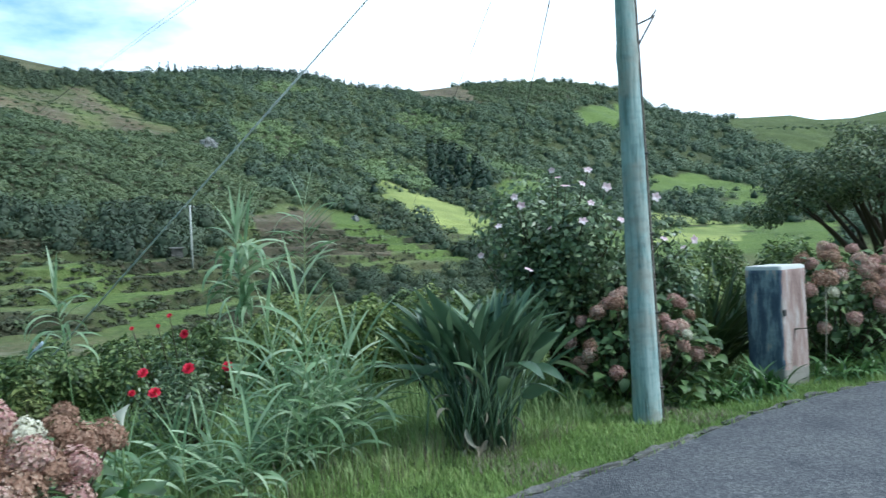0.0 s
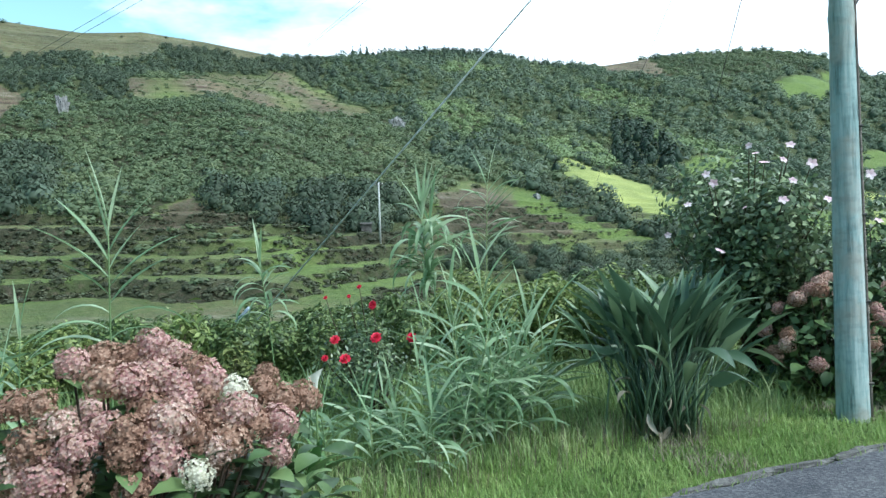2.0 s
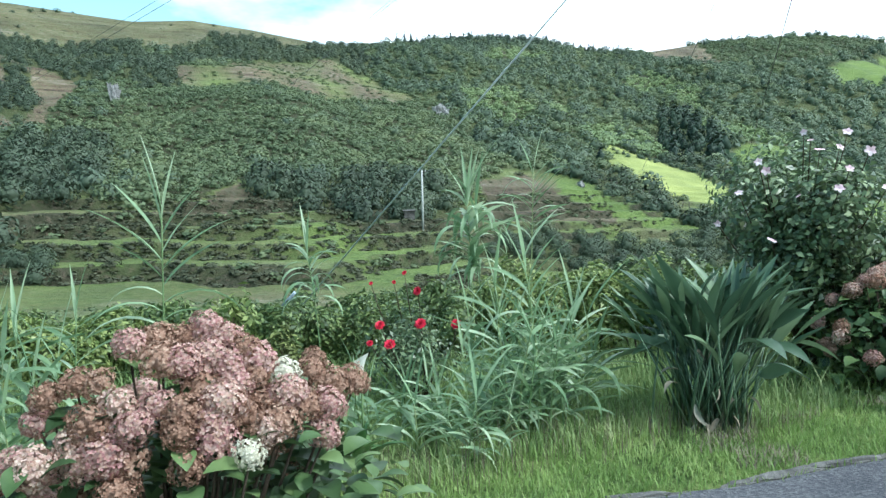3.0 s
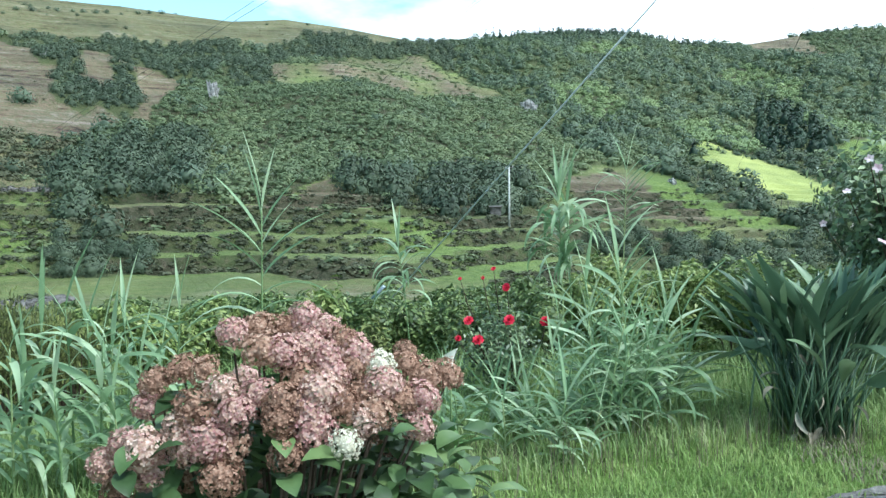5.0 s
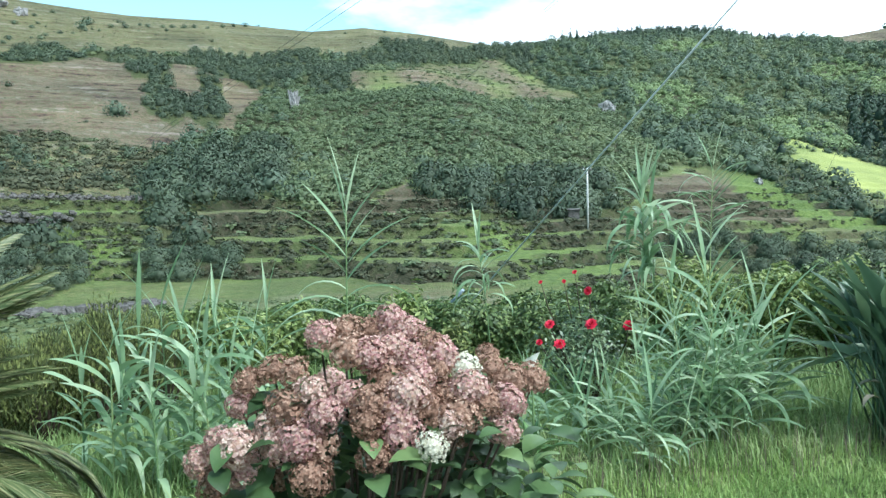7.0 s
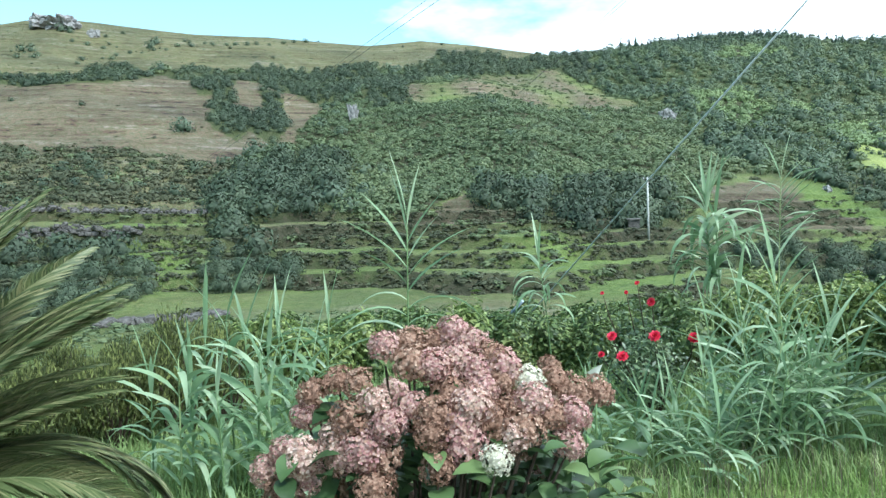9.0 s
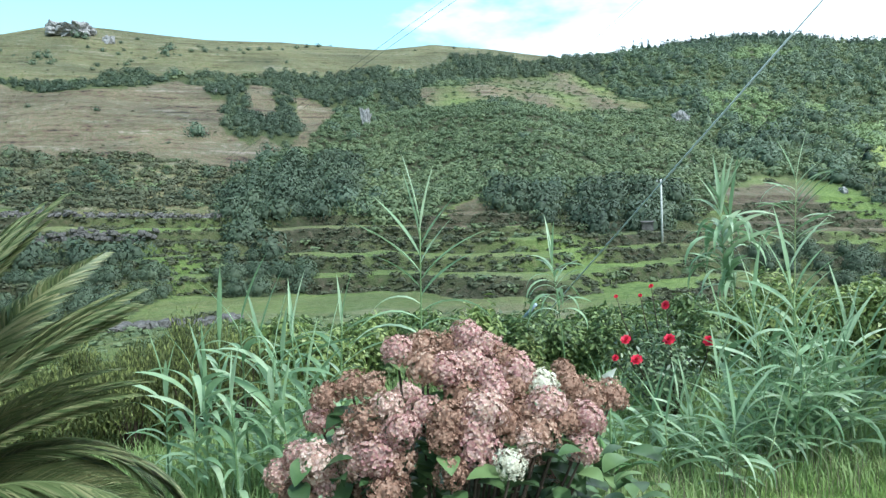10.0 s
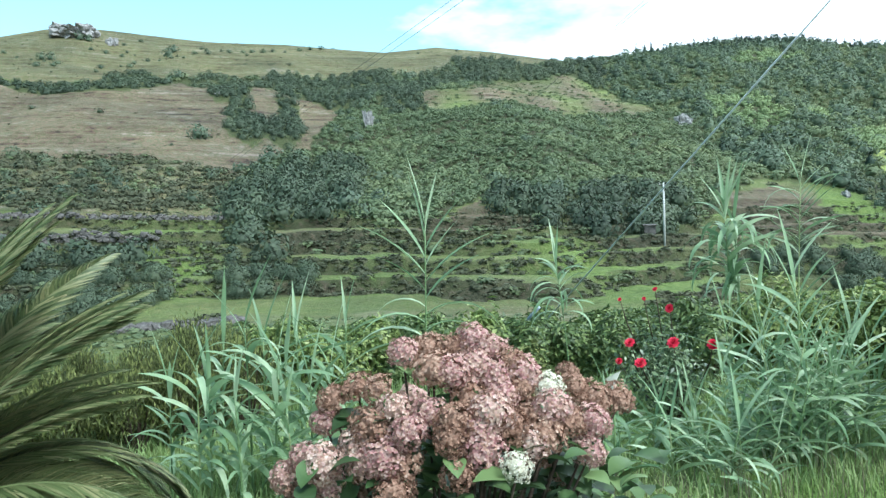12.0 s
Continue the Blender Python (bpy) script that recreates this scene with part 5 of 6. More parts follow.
for k in range(9):
    bm = bmesh.new()
    x, y = hr.uniform(-0.2, 0.24), hr.uniform(-0.22, 0.22)
    tube(bm, [(x * 0.3, y * 0.3, -0.03), (x, y, 0.55)], [0.008, 0.004], 5)
    part("stem", bm, M_STEM, foot)


dried = []
for k in range(7):
    a = hr.uniform(0, 6.283)
    dried.append(((0.16 * math.cos(a), 0.14 * math.sin(a), hr.uniform(0.66, 0.92)), hr.uniform(0.04, 0.065), "brown"))
hydrangea("small withered hydrangea with dark brown heads", spot(-26.2, 4.6), dried, 40, (0.2, 0.2, 0.7), 12)


def dome_heads(n, wx, wy, wh, rad, seed, low=0.45, front=False):
    r_ = random.Random(seed)
    out = []
    for k in range(n):
        a = r_.uniform(3.3, 6.1) if front and k % 4 else r_.uniform(0, 6.283)
        zz = wh * r_.uniform(low, 1.0)
        rr = math.sqrt(max(0.02, 1 - (zz / wh) ** 2.2))
        out.append(((wx * rr * math.cos(a), wy * rr * math.sin(a), zz + 0.04), r_.uniform(*rad), "pink" if r_.random() < 0.72 else "brown"))
    return out


h2 = dome_heads(34, 0.86, 0.72, 1.10, (0.058, 0.085), 31, 0.30, True)
h2 += [((0.02, -0.62, 0.88), 0.055, "white"), ((0.34, -0.66, 0.72), 0.05, "white")]
hydrangea("hydrangea bush with dusty pink heads behind the pole", (2.05, 8.15, -0.05), h2, 290, (0.86, 0.72, 1.10), 6)
h3 = dome_heads(40, 1.0, 0.85, 1.42, (0.065, 0.095), 41, 0.30, True)
h3.append(((-0.40, -0.80, 0.95), 0.06, "white"))
hydrangea("hydrangea bush with brownish pink heads past the pillar", (4.95, 9.75, -0.05), h3, 290, (1.02, 0.86, 1.40), 9)
h4 = dome_heads(26, 1.0, 0.85, 1.45, (0.058, 0.082), 43, 0.55, True)
hydrangea("hydrangea bush with brownish pink heads further up the lane", (6.5, 10.8, -0.05), h4, 200, (1.02, 0.86, 1.45), 10)

# ---- giant reeds ----
REED_UP = [shape_mesh("leaf", blade(0.58, 0.038, a0, a1, 6, 0.2, 0.25, tw), M_REED) for a0, a1, tw in ((78, 60, 20), (70, 40, -30), (82, 72, 10))]
REED_ARCH = [shape_mesh("leaf", blade(0.48, 0.054, a0, a1, 7, 0.15, 0.3, tw), M_REED) for a0, a1, tw in ((60, 5, 50), (52, -25, -40), (44, 8, 60), (66, -10, 20))]
REED_DROOP = [shape_mesh("leaf", blade(0.52, 0.056, a0, a1, 8, 0.12, 0.3, tw), M_REED) for a0, a1, tw in ((50, -88, 30), (40, -95, -40), (58, -80, 10))]
REED_THIN = [shape_mesh("leaf", blade(0.60, 0.034, a0, a1, 7, 0.2, 0.22, tw), M_REED) for a0, a1, tw in ((46, 20, 20), (34, -8, -20), (54, 40, 10), (22, -45, 25), (40, 12, -30))]
REED_FAN = [shape_mesh("leaf", blade(0.62, 0.060, a0, a1, 7, 0.2, 0.28, tw), M_REED) for a0, a1, tw in ((80, 74, 10), (62, 44, 15), (54, 22, -15), (44, -50, 20))]
REED_LEAN = [shape_mesh("leaf", blade(0.56, 0.044, a0, a1, 6, 0.2, 0.3, tw), M_REED) for a0, a1, tw in ((48, 22, 15), (36, 4, -20), (56, 36, 10), (30, -20, 25))]


def reed(base, tall, seed, style="arch", scale=1.0, lean=(0.0, 0.0), leaf_from=0.35, count=14, plane=None, label="tall blue-green giant reed with arching leaves"):
    r_ = random.Random(seed)
    ob = thing("giant_reed", label, "reed", base, "giant reeds")
    bm = bmesh.new()
    path = [(lean[0] * t * t, lean[1] * t * t, -0.08 + (tall + 0.08) * t) for t in np.linspace(0, 1, 9)]
    tube(bm, path, [0.011 * scale * (1 - 0.6 * t) for t in np.linspace(0, 1, 9)], 6)
    part("stalk", bm, M_REEDSTALK, ob)
    swing = 50 if plane is None else 22
    plane = r_.uniform(-25, 25) if plane is None else plane
    for k in range(count):
        t = leaf_from + (1 - leaf_from) * k / (count - 1)
        p = Vector((lean[0] * t * t, lean[1] * t * t, tall * t))
        top = k / (count - 1)
        if top > (0.9 if count > 12 else 0.8) and style not in ("lean", "fan"):
            me = r_.choice(REED_UP)
        elif style == "droop":
            me = r_.choice(REED_DROOP if r_.random() < 0.7 else REED_ARCH)
        elif style == "fan":
            me = REED_FAN[0 if top > 0.85 else (1 if top > 0.6 else (2 if top > 0.35 else 3))]
        elif style == "lean":
            me = REED_THIN[r_.choice((0, 2, 4) if top > 0.5 else (0, 1, 3))]
        else:
            me = r_.choice(REED_ARCH if r_.random() < 0.6 else (REED_DROOP if r_.random() < 0.5 else REED_LEAN))
        yaw = plane + (0 if k % 2 else 180) + r_.uniform(-swing, swing) + (r_.uniform(-70, 70) if style == "droop" else 0)
        piece("leaf", me, ob, pose(*p, 0, 0, yaw) @ Matrix.Scale(scale * r_.uniform(0.75, 1.15), 4))
    return ob


reed(spot(-36.2, 4.1), 1.74, 1, "fan", 0.68, (0.02, 0), 0.66, 15, 36.0, "single upright giant reed behind the hydrangea bush")
for k, (az, dist, tall, sc) in enumerate([(-52.2, 5.2, 0.92, 0.85), (-50.6, 5.6, 1.02, 0.9), (-48.6, 5.3, 1.12, 0.95), (-47.6, 5.6, 1.0, 1.0), (-46.4, 5.4, 0.86, 0.9), (-45.0, 5.5, 1.02, 0.95), (-44.4, 5.2, 0.74, 0.9), (-42.0, 5.6, 1.12, 0.85), (-49.4, 5.0, 0.7, 0.9), (-54.0, 5.6, 0.7, 0.8), (-47.0, 5.1, 0.95, 1.0), (-45.8, 5.0, 0.6, 0.9), (-51.4, 5.3, 0.75, 0.95), (-43.2, 5.4, 0.85, 0.9)]):
    reed(spot(az, dist), tall, 20 + k, "arch", sc * 0.92, (0.05 * math.sin(k * 2.1), 0), 0.12, 18, None, "leafy giant reed in a thicket beside the hydrangea")
reed(spot(-25.2, 6.2), 1.45, 41, "droop", 0.66, (-0.12, 0), 0.72, 22, None, "slender giant reed with a drooping leaf tuft")
reed(spot(-14.0, 6.9), 1.85, 42, "droop", 1.0, (-0.05, 0), 0.66, 42, None, "tall giant reed with heavy drooping leaves")
reed(spot(-13.4, 7.0), 1.75, 43, "droop", 0.9, (-0.05, 0), 0.66, 20, None, "tall giant reed with heavy drooping leaves")
reed(spot(-9.9, 7.5), 2.10, 44, "arch", 0.85, (0.05, 0), 0.70, 20, 10.0, "tallest giant reed with a feathery top")
rr_ = random.Random(77)
for k in range(30):
    az, dist = rr_.gauss(-10.2, 2.4), rr_.uniform(5.7, 6.7)
    tall = rr_.uniform(0.45, 0.95) if k > 2 else (1.35, 1.2, 1.1)[k]
    reed(spot(az if k > 2 else -9.2 - k, dist), tall, 100 + k, "arch", rr_.uniform(0.7, 1.0), (rr_.uniform(-0.15, 0.15), 0), 0.12, 14, None, "giant reed in the dense clump at the verge")
for k in range(16):
    az, dist = rr_.uniform(-24, -12), rr_.uniform(5.2, 6.2)
    reed(spot(az, dist), rr_.uniform(0.22, 0.50), 150 + k, "arch", rr_.uniform(0.6, 0.85), (rr_.uniform(-0.1, 0.1), 0), 0.05, 11, None, "young giant reed with long arching leaves")

# ---- strelitzia clump ----
STREL = [shape_mesh("leaf", blade(0.50, 0.090, a0, a1, 7, 0.30, 0.38, tw, 0.1), M_STREL) for a0, a1, tw in ((66, 46, 10), (70, 58, -15), (58, 22, 20), (76, 66, 0), (72, 50, 25))]
STREL_LOW = [shape_mesh("leaf", blade(0.50, 0.13, a0, a1, 7, 0.25, 0.38, tw, 0.1), M_STREL) for a0, a1, tw in ((25, -20, 25), (35, -5, -20))]
DEAD = [shape_mesh("leaf", blade(0.22, 0.05, a0, a1, 6, 0.35, 0.4, 60), M_DEAD) for a0, a1 in ((-20, -90), (20, -80))]
strel = thing("strelitzia", "dense dark green bird-of-paradise clump on the verge", "plant", (0.30, 6.42, -0.06))
sr = random.Random(15)
STALKS = []
for k in range(5):
    bm = bmesh.new()
    tube(bm, [(0.0, 0, 0), (0.03 + 0.06 * k, 0, 0.45), (0.10 + 0.14 * k, 0, 1.0)], [0.014, 0.011, 0.006], 6)
    ob = part("petiole", bm, M_STREL)
    STALKS.append(ob.data)
    bpy.data.objects.remove(ob)
for k in range(180):
    a = sr.uniform(0, 360)
    fan = min(4, int(abs(sr.gauss(0, 2.7))))
    s = sr.uniform(0.55, 0.95) if fan < 3 else sr.uniform(0.45, 0.8)
    bx_, by_ = sr.gauss(0, 0.13), sr.gauss(0, 0.11)
    m = pose(bx_, by_, 0, 0, 0, a) @ Matrix.Scale(s, 4)
    piece("petiole", STALKS[fan], strel, m)
    me = sr.choice(STREL) if fan < 4 or sr.random() < 0.4 else sr.choice(STREL_LOW)
    tipv = Vector((0.10 + 0.14 * fan, 0, 0.985)) * s
    piece("leaf", me, strel, pose(bx_, by_, 0, 0, 0, a) @ pose(*tipv, sr.uniform(-30, 30), 4 * fan, sr.uniform(-20, 20)) @ Matrix.Scale(sr.uniform(0.8, 1.15), 4))
BIG = shape_mesh("leaf", blade(0.62, 0.21, 48, 38, 8, 0.22, 0.5, 10, 0.12), M_STREL)
for a, reach_, rise, sz in ((5, 0.30, 0.72, 0.82), (345, 0.36, 0.44, 0.6)):
    bm = bmesh.new()
    tube(bm, [(0, 0, 0), (reach_ * 0.4, 0, rise * 0.6), (reach_, 0, rise + 0.01)], [0.014, 0.011, 0.007], 6)
    part("petiole", bm, M_STREL, strel).matrix_basis = pose(0, 0, 0, 0, 0, a)
    piece("leaf", BIG, strel, pose(0, 0, 0, 0, 0, a) @ pose(reach_, 0, rise, sr.uniform(40, 70), 0, 0) @ Matrix.Scale(sz, 4), "single broad green leaf")
for k in range(13):
    a = sr.uniform(215, 325)
    r0 = sr.uniform(0.24, 0.33)
    piece("withered_leaf", sr.choice(DEAD), strel, pose(r0 * math.cos(radians(a)), r0 * math.sin(radians(a)), sr.uniform(0.08, 0.75), sr.uniform(-40, 40), sr.uniform(-30, 30), a + sr.uniform(-60, 60)) @ Matrix.Scale(sr.uniform(0.5, 0.95), 4), "dry curled tan leaf")



# ---- leafy shrubs ----
def shrub(name, label, category, base, half, count, size, mat, seed, lift=0.9, aspect=0.5, lumps=6, group="", clumps=1, inner=0.55, up=0.35):
    r_ = np.random.default_rng(seed)
    ob = thing(name, label, category, base, group)
    vs, fs, n0 = [], [], 0
    cents = []
    for k in range(clumps):
        if clumps == 1:
            c, h = (0, 0, half[2] * lift), half
        else:
            a = 6.283 * k / clumps + r_.uniform(-0.4, 0.4)
            q = r_.uniform(0.35, 0.72) if k else 0.0
            c = (half[0] * q * math.cos(a), half[1] * q * math.sin(a), half[2] * (lift + r_.uniform(-0.35, 0.30)))
            h = tuple(x * r_.uniform(0.46, 0.66) for x in half)
        cents.append(c)
        v, f = leafy(r_, c, h, count // clumps, size, lumps, aspect, up, inner)
        vs.append(v)
        fs.append(f + n0)
        n0 += len(v)
    fo = link_mesh("foliage", np.concatenate(vs), np.concatenate(fs), mat)
    fo.parent = ob
    for c in cents + [(c[0] * 0.6 + 0.2 * half[0] * r_.normal(), c[1] * 0.6, c[2] * 1.1) for c in cents]:
        bm = bmesh.new()
        tube(bm, [(c[0] * 0.1, c[1] * 0.1, -0.12), (c[0] * 0.55 + 0.05, c[1] * 0.5, c[2] * 0.5), (c[0], c[1], c[2] * 1.05)], [0.022 * half[2], 0.014 * half[2], 0.006 * half[2]], 6)
        part("branch", bm, M_STEM, ob)
    return ob


# hedge of mixed shrubs behind the reeds, where the bank falls away
sh = random.Random(61)
row = [(-47.5, 8.6, 0.95, "y"), (-44.0, 8.3, 0.98, "y"), (-40.6, 8.6, 1.02, "y"), (-37.2, 8.9, 0.86, "g"), (-34.2, 8.7, 0.98, "g"), (-31.0, 8.9, 0.86, "g"), (-28.0, 8.6, 0.86, "g"), (-25.0, 8.8, 0.88, "g"),
       (-22.2, 8.7, 0.92, "g"), (-18.8, 9.0, 1.00, "g"), (-15.4, 9.0, 1.08, "g"), (-12.0, 9.2, 1.08, "y"), (-8.6, 9.3, 1.24, "y"), (-5.2, 9.4, 1.34, "y"), (-2.0, 9.2, 1.38, "y"), (1.4, 9.4, 1.36, "y"), (4.6, 9.8, 1.3, "g"),
       (-50.4, 9.3, 0.55, "g"), (8.2, 10.6, 1.5, "g"), (11.6, 11.0, 1.65, "y"), (15.2, 11.2, 1.76, "y"), (18.0, 11.3, 1.80, "y"), (20.8, 11.8, 1.84, "g"), (13.4, 10.8, 1.6, "g"), (16.6, 10.8, 1.62, "y")]
for k, (az, dist, top, kind) in enumerate(row):
    b_ = spot(az, dist)
    hz = (top - b_[2]) * 0.53
    shrub("garden_shrub", "leafy yellow-green shrub in the hedge on the bank" if kind == "y" else "leafy mid-green shrub in the hedge on the bank", "shrub", b_, (0.50 + 0.1 * sh.random(), 0.5, hz), 3400, 0.040, M_SHRUBY if kind == "y" else M_SHRUB, 200 + k, 0.9, 0.42, 8, "hedge shrubs", 4)
for k in range(14):
    az = -47 + 3.9 * k
    b_ = spot(az + sh.uniform(-1, 1), 11.2 + sh.uniform(-0.6, 0.8))
    top = 0.72 + 0.5 * smooth(-30, 5, az)
    hz = (top - b_[2]) * 0.52
    shrub("garden_shrub", "leafy mid-green shrub behind the hedge", "shrub", b_, (0.75, 0.6, hz), 2200, 0.055, M_SHRUB, 240 + k, 0.9, 0.45, 8, "hedge shrubs", 4)
shrub("sapling", "thin young tree with pale leaf tips", "sapling", spot(-31.6, 7.2), (0.30, 0.28, 0.66), 750, 0.05, M_SHRUBY, 270, 1.05, 0.35, 9, "", 5, 0.2)
shrub("sapling", "pale seeding weed tuft among the shrubs", "sapling", spot(-27.6, 6.2), (0.20, 0.2, 0.50), 620, 0.035, M_HEATH, 271, 1.05, 0.3, 9, "", 4, 0.2)

# dark shrub with red flowers
red = shrub("red_rose_bush", "thin dark shrub with scattered bright red flowers", "bush", spot(-18.2, 7.0), (0.62, 0.5, 0.62), 1900, 0.032, M_HIBLEAF, 300, 0.95, 0.4, 9, "", 6, 0.15)


def flower_shape(petals, length, width, cup, seed, layers=1):
    r_ = np.random.default_rng(seed)
    shapes, mats = [], []
    for q in range(layers):
        for k in range(petals):
            shapes.append(blade(length * (1 - 0.22 * q), width, cup + 22 * q, cup - 25 + 30 * q, 4, 0.12, 0.62, r_.uniform(-10, 10), 0.25))
            mats.append(pose(0, 0, 0.004 * q, r_.uniform(-8, 8), 0, 360 * k / petals + 24 * q + r_.uniform(-6, 6)))
    return joined(shapes, mats)


RED_FL = [shape_mesh("flower", flower_shape(9, 0.060, 0.042, 35, s, 3), M_RED) for s in (1, 2)]
rb = Vector(red.location)
for k, (x, y, z) in enumerate([(-2.09, 6.43, 0.71), (-1.82, 6.61, 0.69), (-2.27, 6.13, 0.57), (-2.39, 6.22, 0.72), (-2.18, 6.64, 0.98), (-2.33, 6.71, 1.14), (-2.58, 6.51, 1.06), (-2.42, 6.67, 1.06), (-2.52, 6.30, 0.55)]):
    p = Vector((x, y, z)) - rb
    s = (1.0, 0.9, 0.95, 0.85, 0.8, 0.45, 0.4, 0.35, 0.6)[k]
    piece("flower", RED_FL[k % 2], red, Matrix.Translation(p) @ pose(0, 0, 0, 55 + 12 * math.sin(k * 2), 10 * math.sin(k * 3), 15 * math.sin(k)) @ Matrix.Scale(s, 4))
    bm = bmesh.new()
    tube(bm, [(p.x * 0.5, p.y * 0.5 + 0.1, p.z * 0.4), (p.x * 0.9, p.y * 0.9 + 0.05, p.z * 0.8), tuple(p)], [0.006, 0.005, 0.003], 5)
    part("flower_stalk", bm, M_STEM, red)

# hibiscus with white-pink flowers
hib = shrub("hibiscus_shrub", "tall dark hibiscus shrub with white-pink flowers", "shrub", (1.42, 8.75, -0.05), (0.98, 0.75, 1.46), 11000, 0.045, M_HIBLEAF, 320, 0.93, 0.55, 10, "", 9, 0.25)
shrub("hibiscus_shrub", "low hibiscus shrub behind the hydrangea bush", "shrub", (2.55, 8.95, -0.05), (0.74, 0.5, 1.12), 4600, 0.045, M_HIBLEAF, 322, 0.9, 0.5, 8, "", 5, 0.4)
HIB_FL = [shape_mesh("flower", flower_shape(5, 0.072, 0.052, 25, s, 1), M_PALEPINK) for s in (3, 4, 5)]
hb = Vector(hib.location)
HIB_AT = [(1.62, 8.11, 2.36), (1.76, 7.89, 2.16), (1.31, 8.16, 2.3), (0.85, 8.23, 2.12), (1.48, 7.76, 1.82), (0.93, 7.94, 1.35), (0.47, 8.28, 1.52), (0.67, 8.26, 1.82), (1.87, 7.78, 1.81), (2.28, 7.98, 2.04), (1.2, 8.11, 1.77), (1.62, 8.03, 2.01), (0.92, 8.24, 2.03), (1.38, 8.1, 2.2), (1.25, 8.15, 2.38), (1.55, 8.1, 2.22), (2.50, 8.52, 1.6), (2.86, 8.62, 1.58), (2.72, 8.55, 1.50)]
for k, q in enumerate(HIB_AT):
    p = Vector(q) - hb
    piece("flower", HIB_FL[k % 3], hib, Matrix.Translation(p) @ pose(0, 0, 0, 50 + 35 * math.sin(k * 2.3), 30 * math.sin(k * 1.7), 40 * math.sin(k * 3.1)) @ Matrix.Scale((0.72, 0.80, 0.55, 0.64)[k % 4], 4))
    bm = bmesh.new()
    tube(bm, [(p.x * 0.75, p.y * 0.5 + 0.1, p.z * 0.78), (p.x * 0.95, p.y * 0.9 + 0.03, p.z * 0.95), tuple(p)], [0.007, 0.005, 0.003], 5)
    part("flower_stalk", bm, M_STEM, hib)

# spiky plants near the gate
SPIKE = [shape_mesh("leaf", blade(0.80, 0.065, a0, a1, 6, 0.25, 0.3, tw), M_YUCCA) for a0, a1, tw in ((80, 62, 10), (66, 35, -10), (50, 5, 15))]
STRAP = [shape_mesh("leaf", blade(0.52, 0.038, a0, a1, 7, 0.15, 0.35, tw), M_AGAP) for a0, a1, tw in ((75, 10, 10), (62, -40, -15), (50, -60, 20))]


def rosette(name, label, category, base, meshes, count, seed, scale, spread=0.06):
    r_ = random.Random(seed)
    ob = thing(name, label, category, base)
    for k in range(count):
        a = r_.uniform(0, 360)
        piece("leaf", r_.choice(meshes), ob, pose(r_.gauss(0, spread), r_.gauss(0, spread), 0.0, 0, r_.uniform(-8, 8), a) @ Matrix.Scale(scale * r_.uniform(0.7, 1.15), 4))
    return ob


rosette("yucca", "dark spiky yucca beside the gate pillar", "plant", (3.15, 9.35, -0.05), SPIKE, 70, 1, 1.65, 0.12)
rosette("yucca", "dark spiky yucca behind the hydrangea bush", "plant", (3.75, 10.2, -0.05), SPIKE, 55, 2, 1.6, 0.1)
for k, (x, y, s) in enumerate([(3.22, 8.05, 1.0), (3.00, 7.85, 0.8), (3.42, 8.02, 0.95), (2.80, 7.70, 0.55), (4.30, 8.65, 0.8), (4.62, 8.72, 0.85), (4.95, 8.90, 0.75), (5.35, 9.05, 0.8), (5.8, 9.25, 0.8), (2.3, 7.5, 0.5)]):
    rosette("agapanthus", "strappy green agapanthus clump at the lane's edge", "plant", (x, y, -0.05), STRAP, 46, 10 + k, s, 0.08)
dry_stem = thing("dry_flower_stem", "single tan seed head on a dry stalk", "plant", (4.30, 8.72, -0.05))
bm = bmesh.new()
tube(bm, [(0, 0, 0), (0.04, 0, 0.6), (0.05, 0, 1.05)], [0.008, 0.006, 0.005], 5)
part("stalk", bm, M_DEAD, dry_stem)
piece("seed_head", HEADS_BROWN[0], dry_stem, pose(0.05, 0, 1.12) @ Matrix.Scale(0.13, 4))

# calla lily
calla = rosette("calla_lily", "calla lily with one white funnel flower", "plant", spot(-22.4, 5.3), [shape_mesh("leaf", blade(0.42, 0.10, a0, a1, 6, 0.2, 0.45), M_AGAP) for a0, a1 in ((78, 50), (65, 10))], 14, 3, 0.95, 0.07)
bm = bmesh.new()
tube(bm, [(0, 0, 0), (0.01, -0.03, 0.35), (0.02, -0.05, 0.62)], 0.008, 6)
part("flower_stalk", bm, M_REEDSTALK, calla)
bm = bmesh.new()
prev = None
for i in range(7):
    t = i / 6
    r0 = 0.010 + 0.042 * t ** 2.2
    ring_ = [bm.verts.new((0.02 + r0 * math.cos(a), -0.05 + r0 * math.sin(a), 0.62 + 0.13 * t + 0.03 * t * math.cos(a))) for a in np.linspace(0, 6.2832, 17)[:-1]]
    if prev:
        for k in range(16):
            bm.faces.new((prev[k], prev[(k + 1) % 16], ring_[(k + 1) % 16], ring_[k])).smooth = True
    prev = ring_
part("spathe", bm, M_HEADWHITE, calla, "white funnel-shaped spathe")

# heath bushes on the bank
for k, (az, dist, top) in enumerate([(-60.5, 7.0, 0.55), (-58.2, 7.6, 0.62), (-56.2, 6.9, 0.62), (-54.4, 7.4, 0.72), (-52.6, 7.0, 0.72), (-50.8, 7.5, 0.76), (-49.0, 7.2, 0.72), (-62.8, 7.2, 0.5), (-65.5, 7.4, 0.5)]):
    b_ = spot(az, dist)
    shrub("heath_bush", "wiry olive and yellow-green heath bush on the bank", "bush", b_, (0.40, 0.4, (top - b_[2]) * 0.80), 5200, 0.027, M_HEATH, 340 + k, 0.92, 0.26, 14, "heath bushes", 7, 0.1, 1.4)

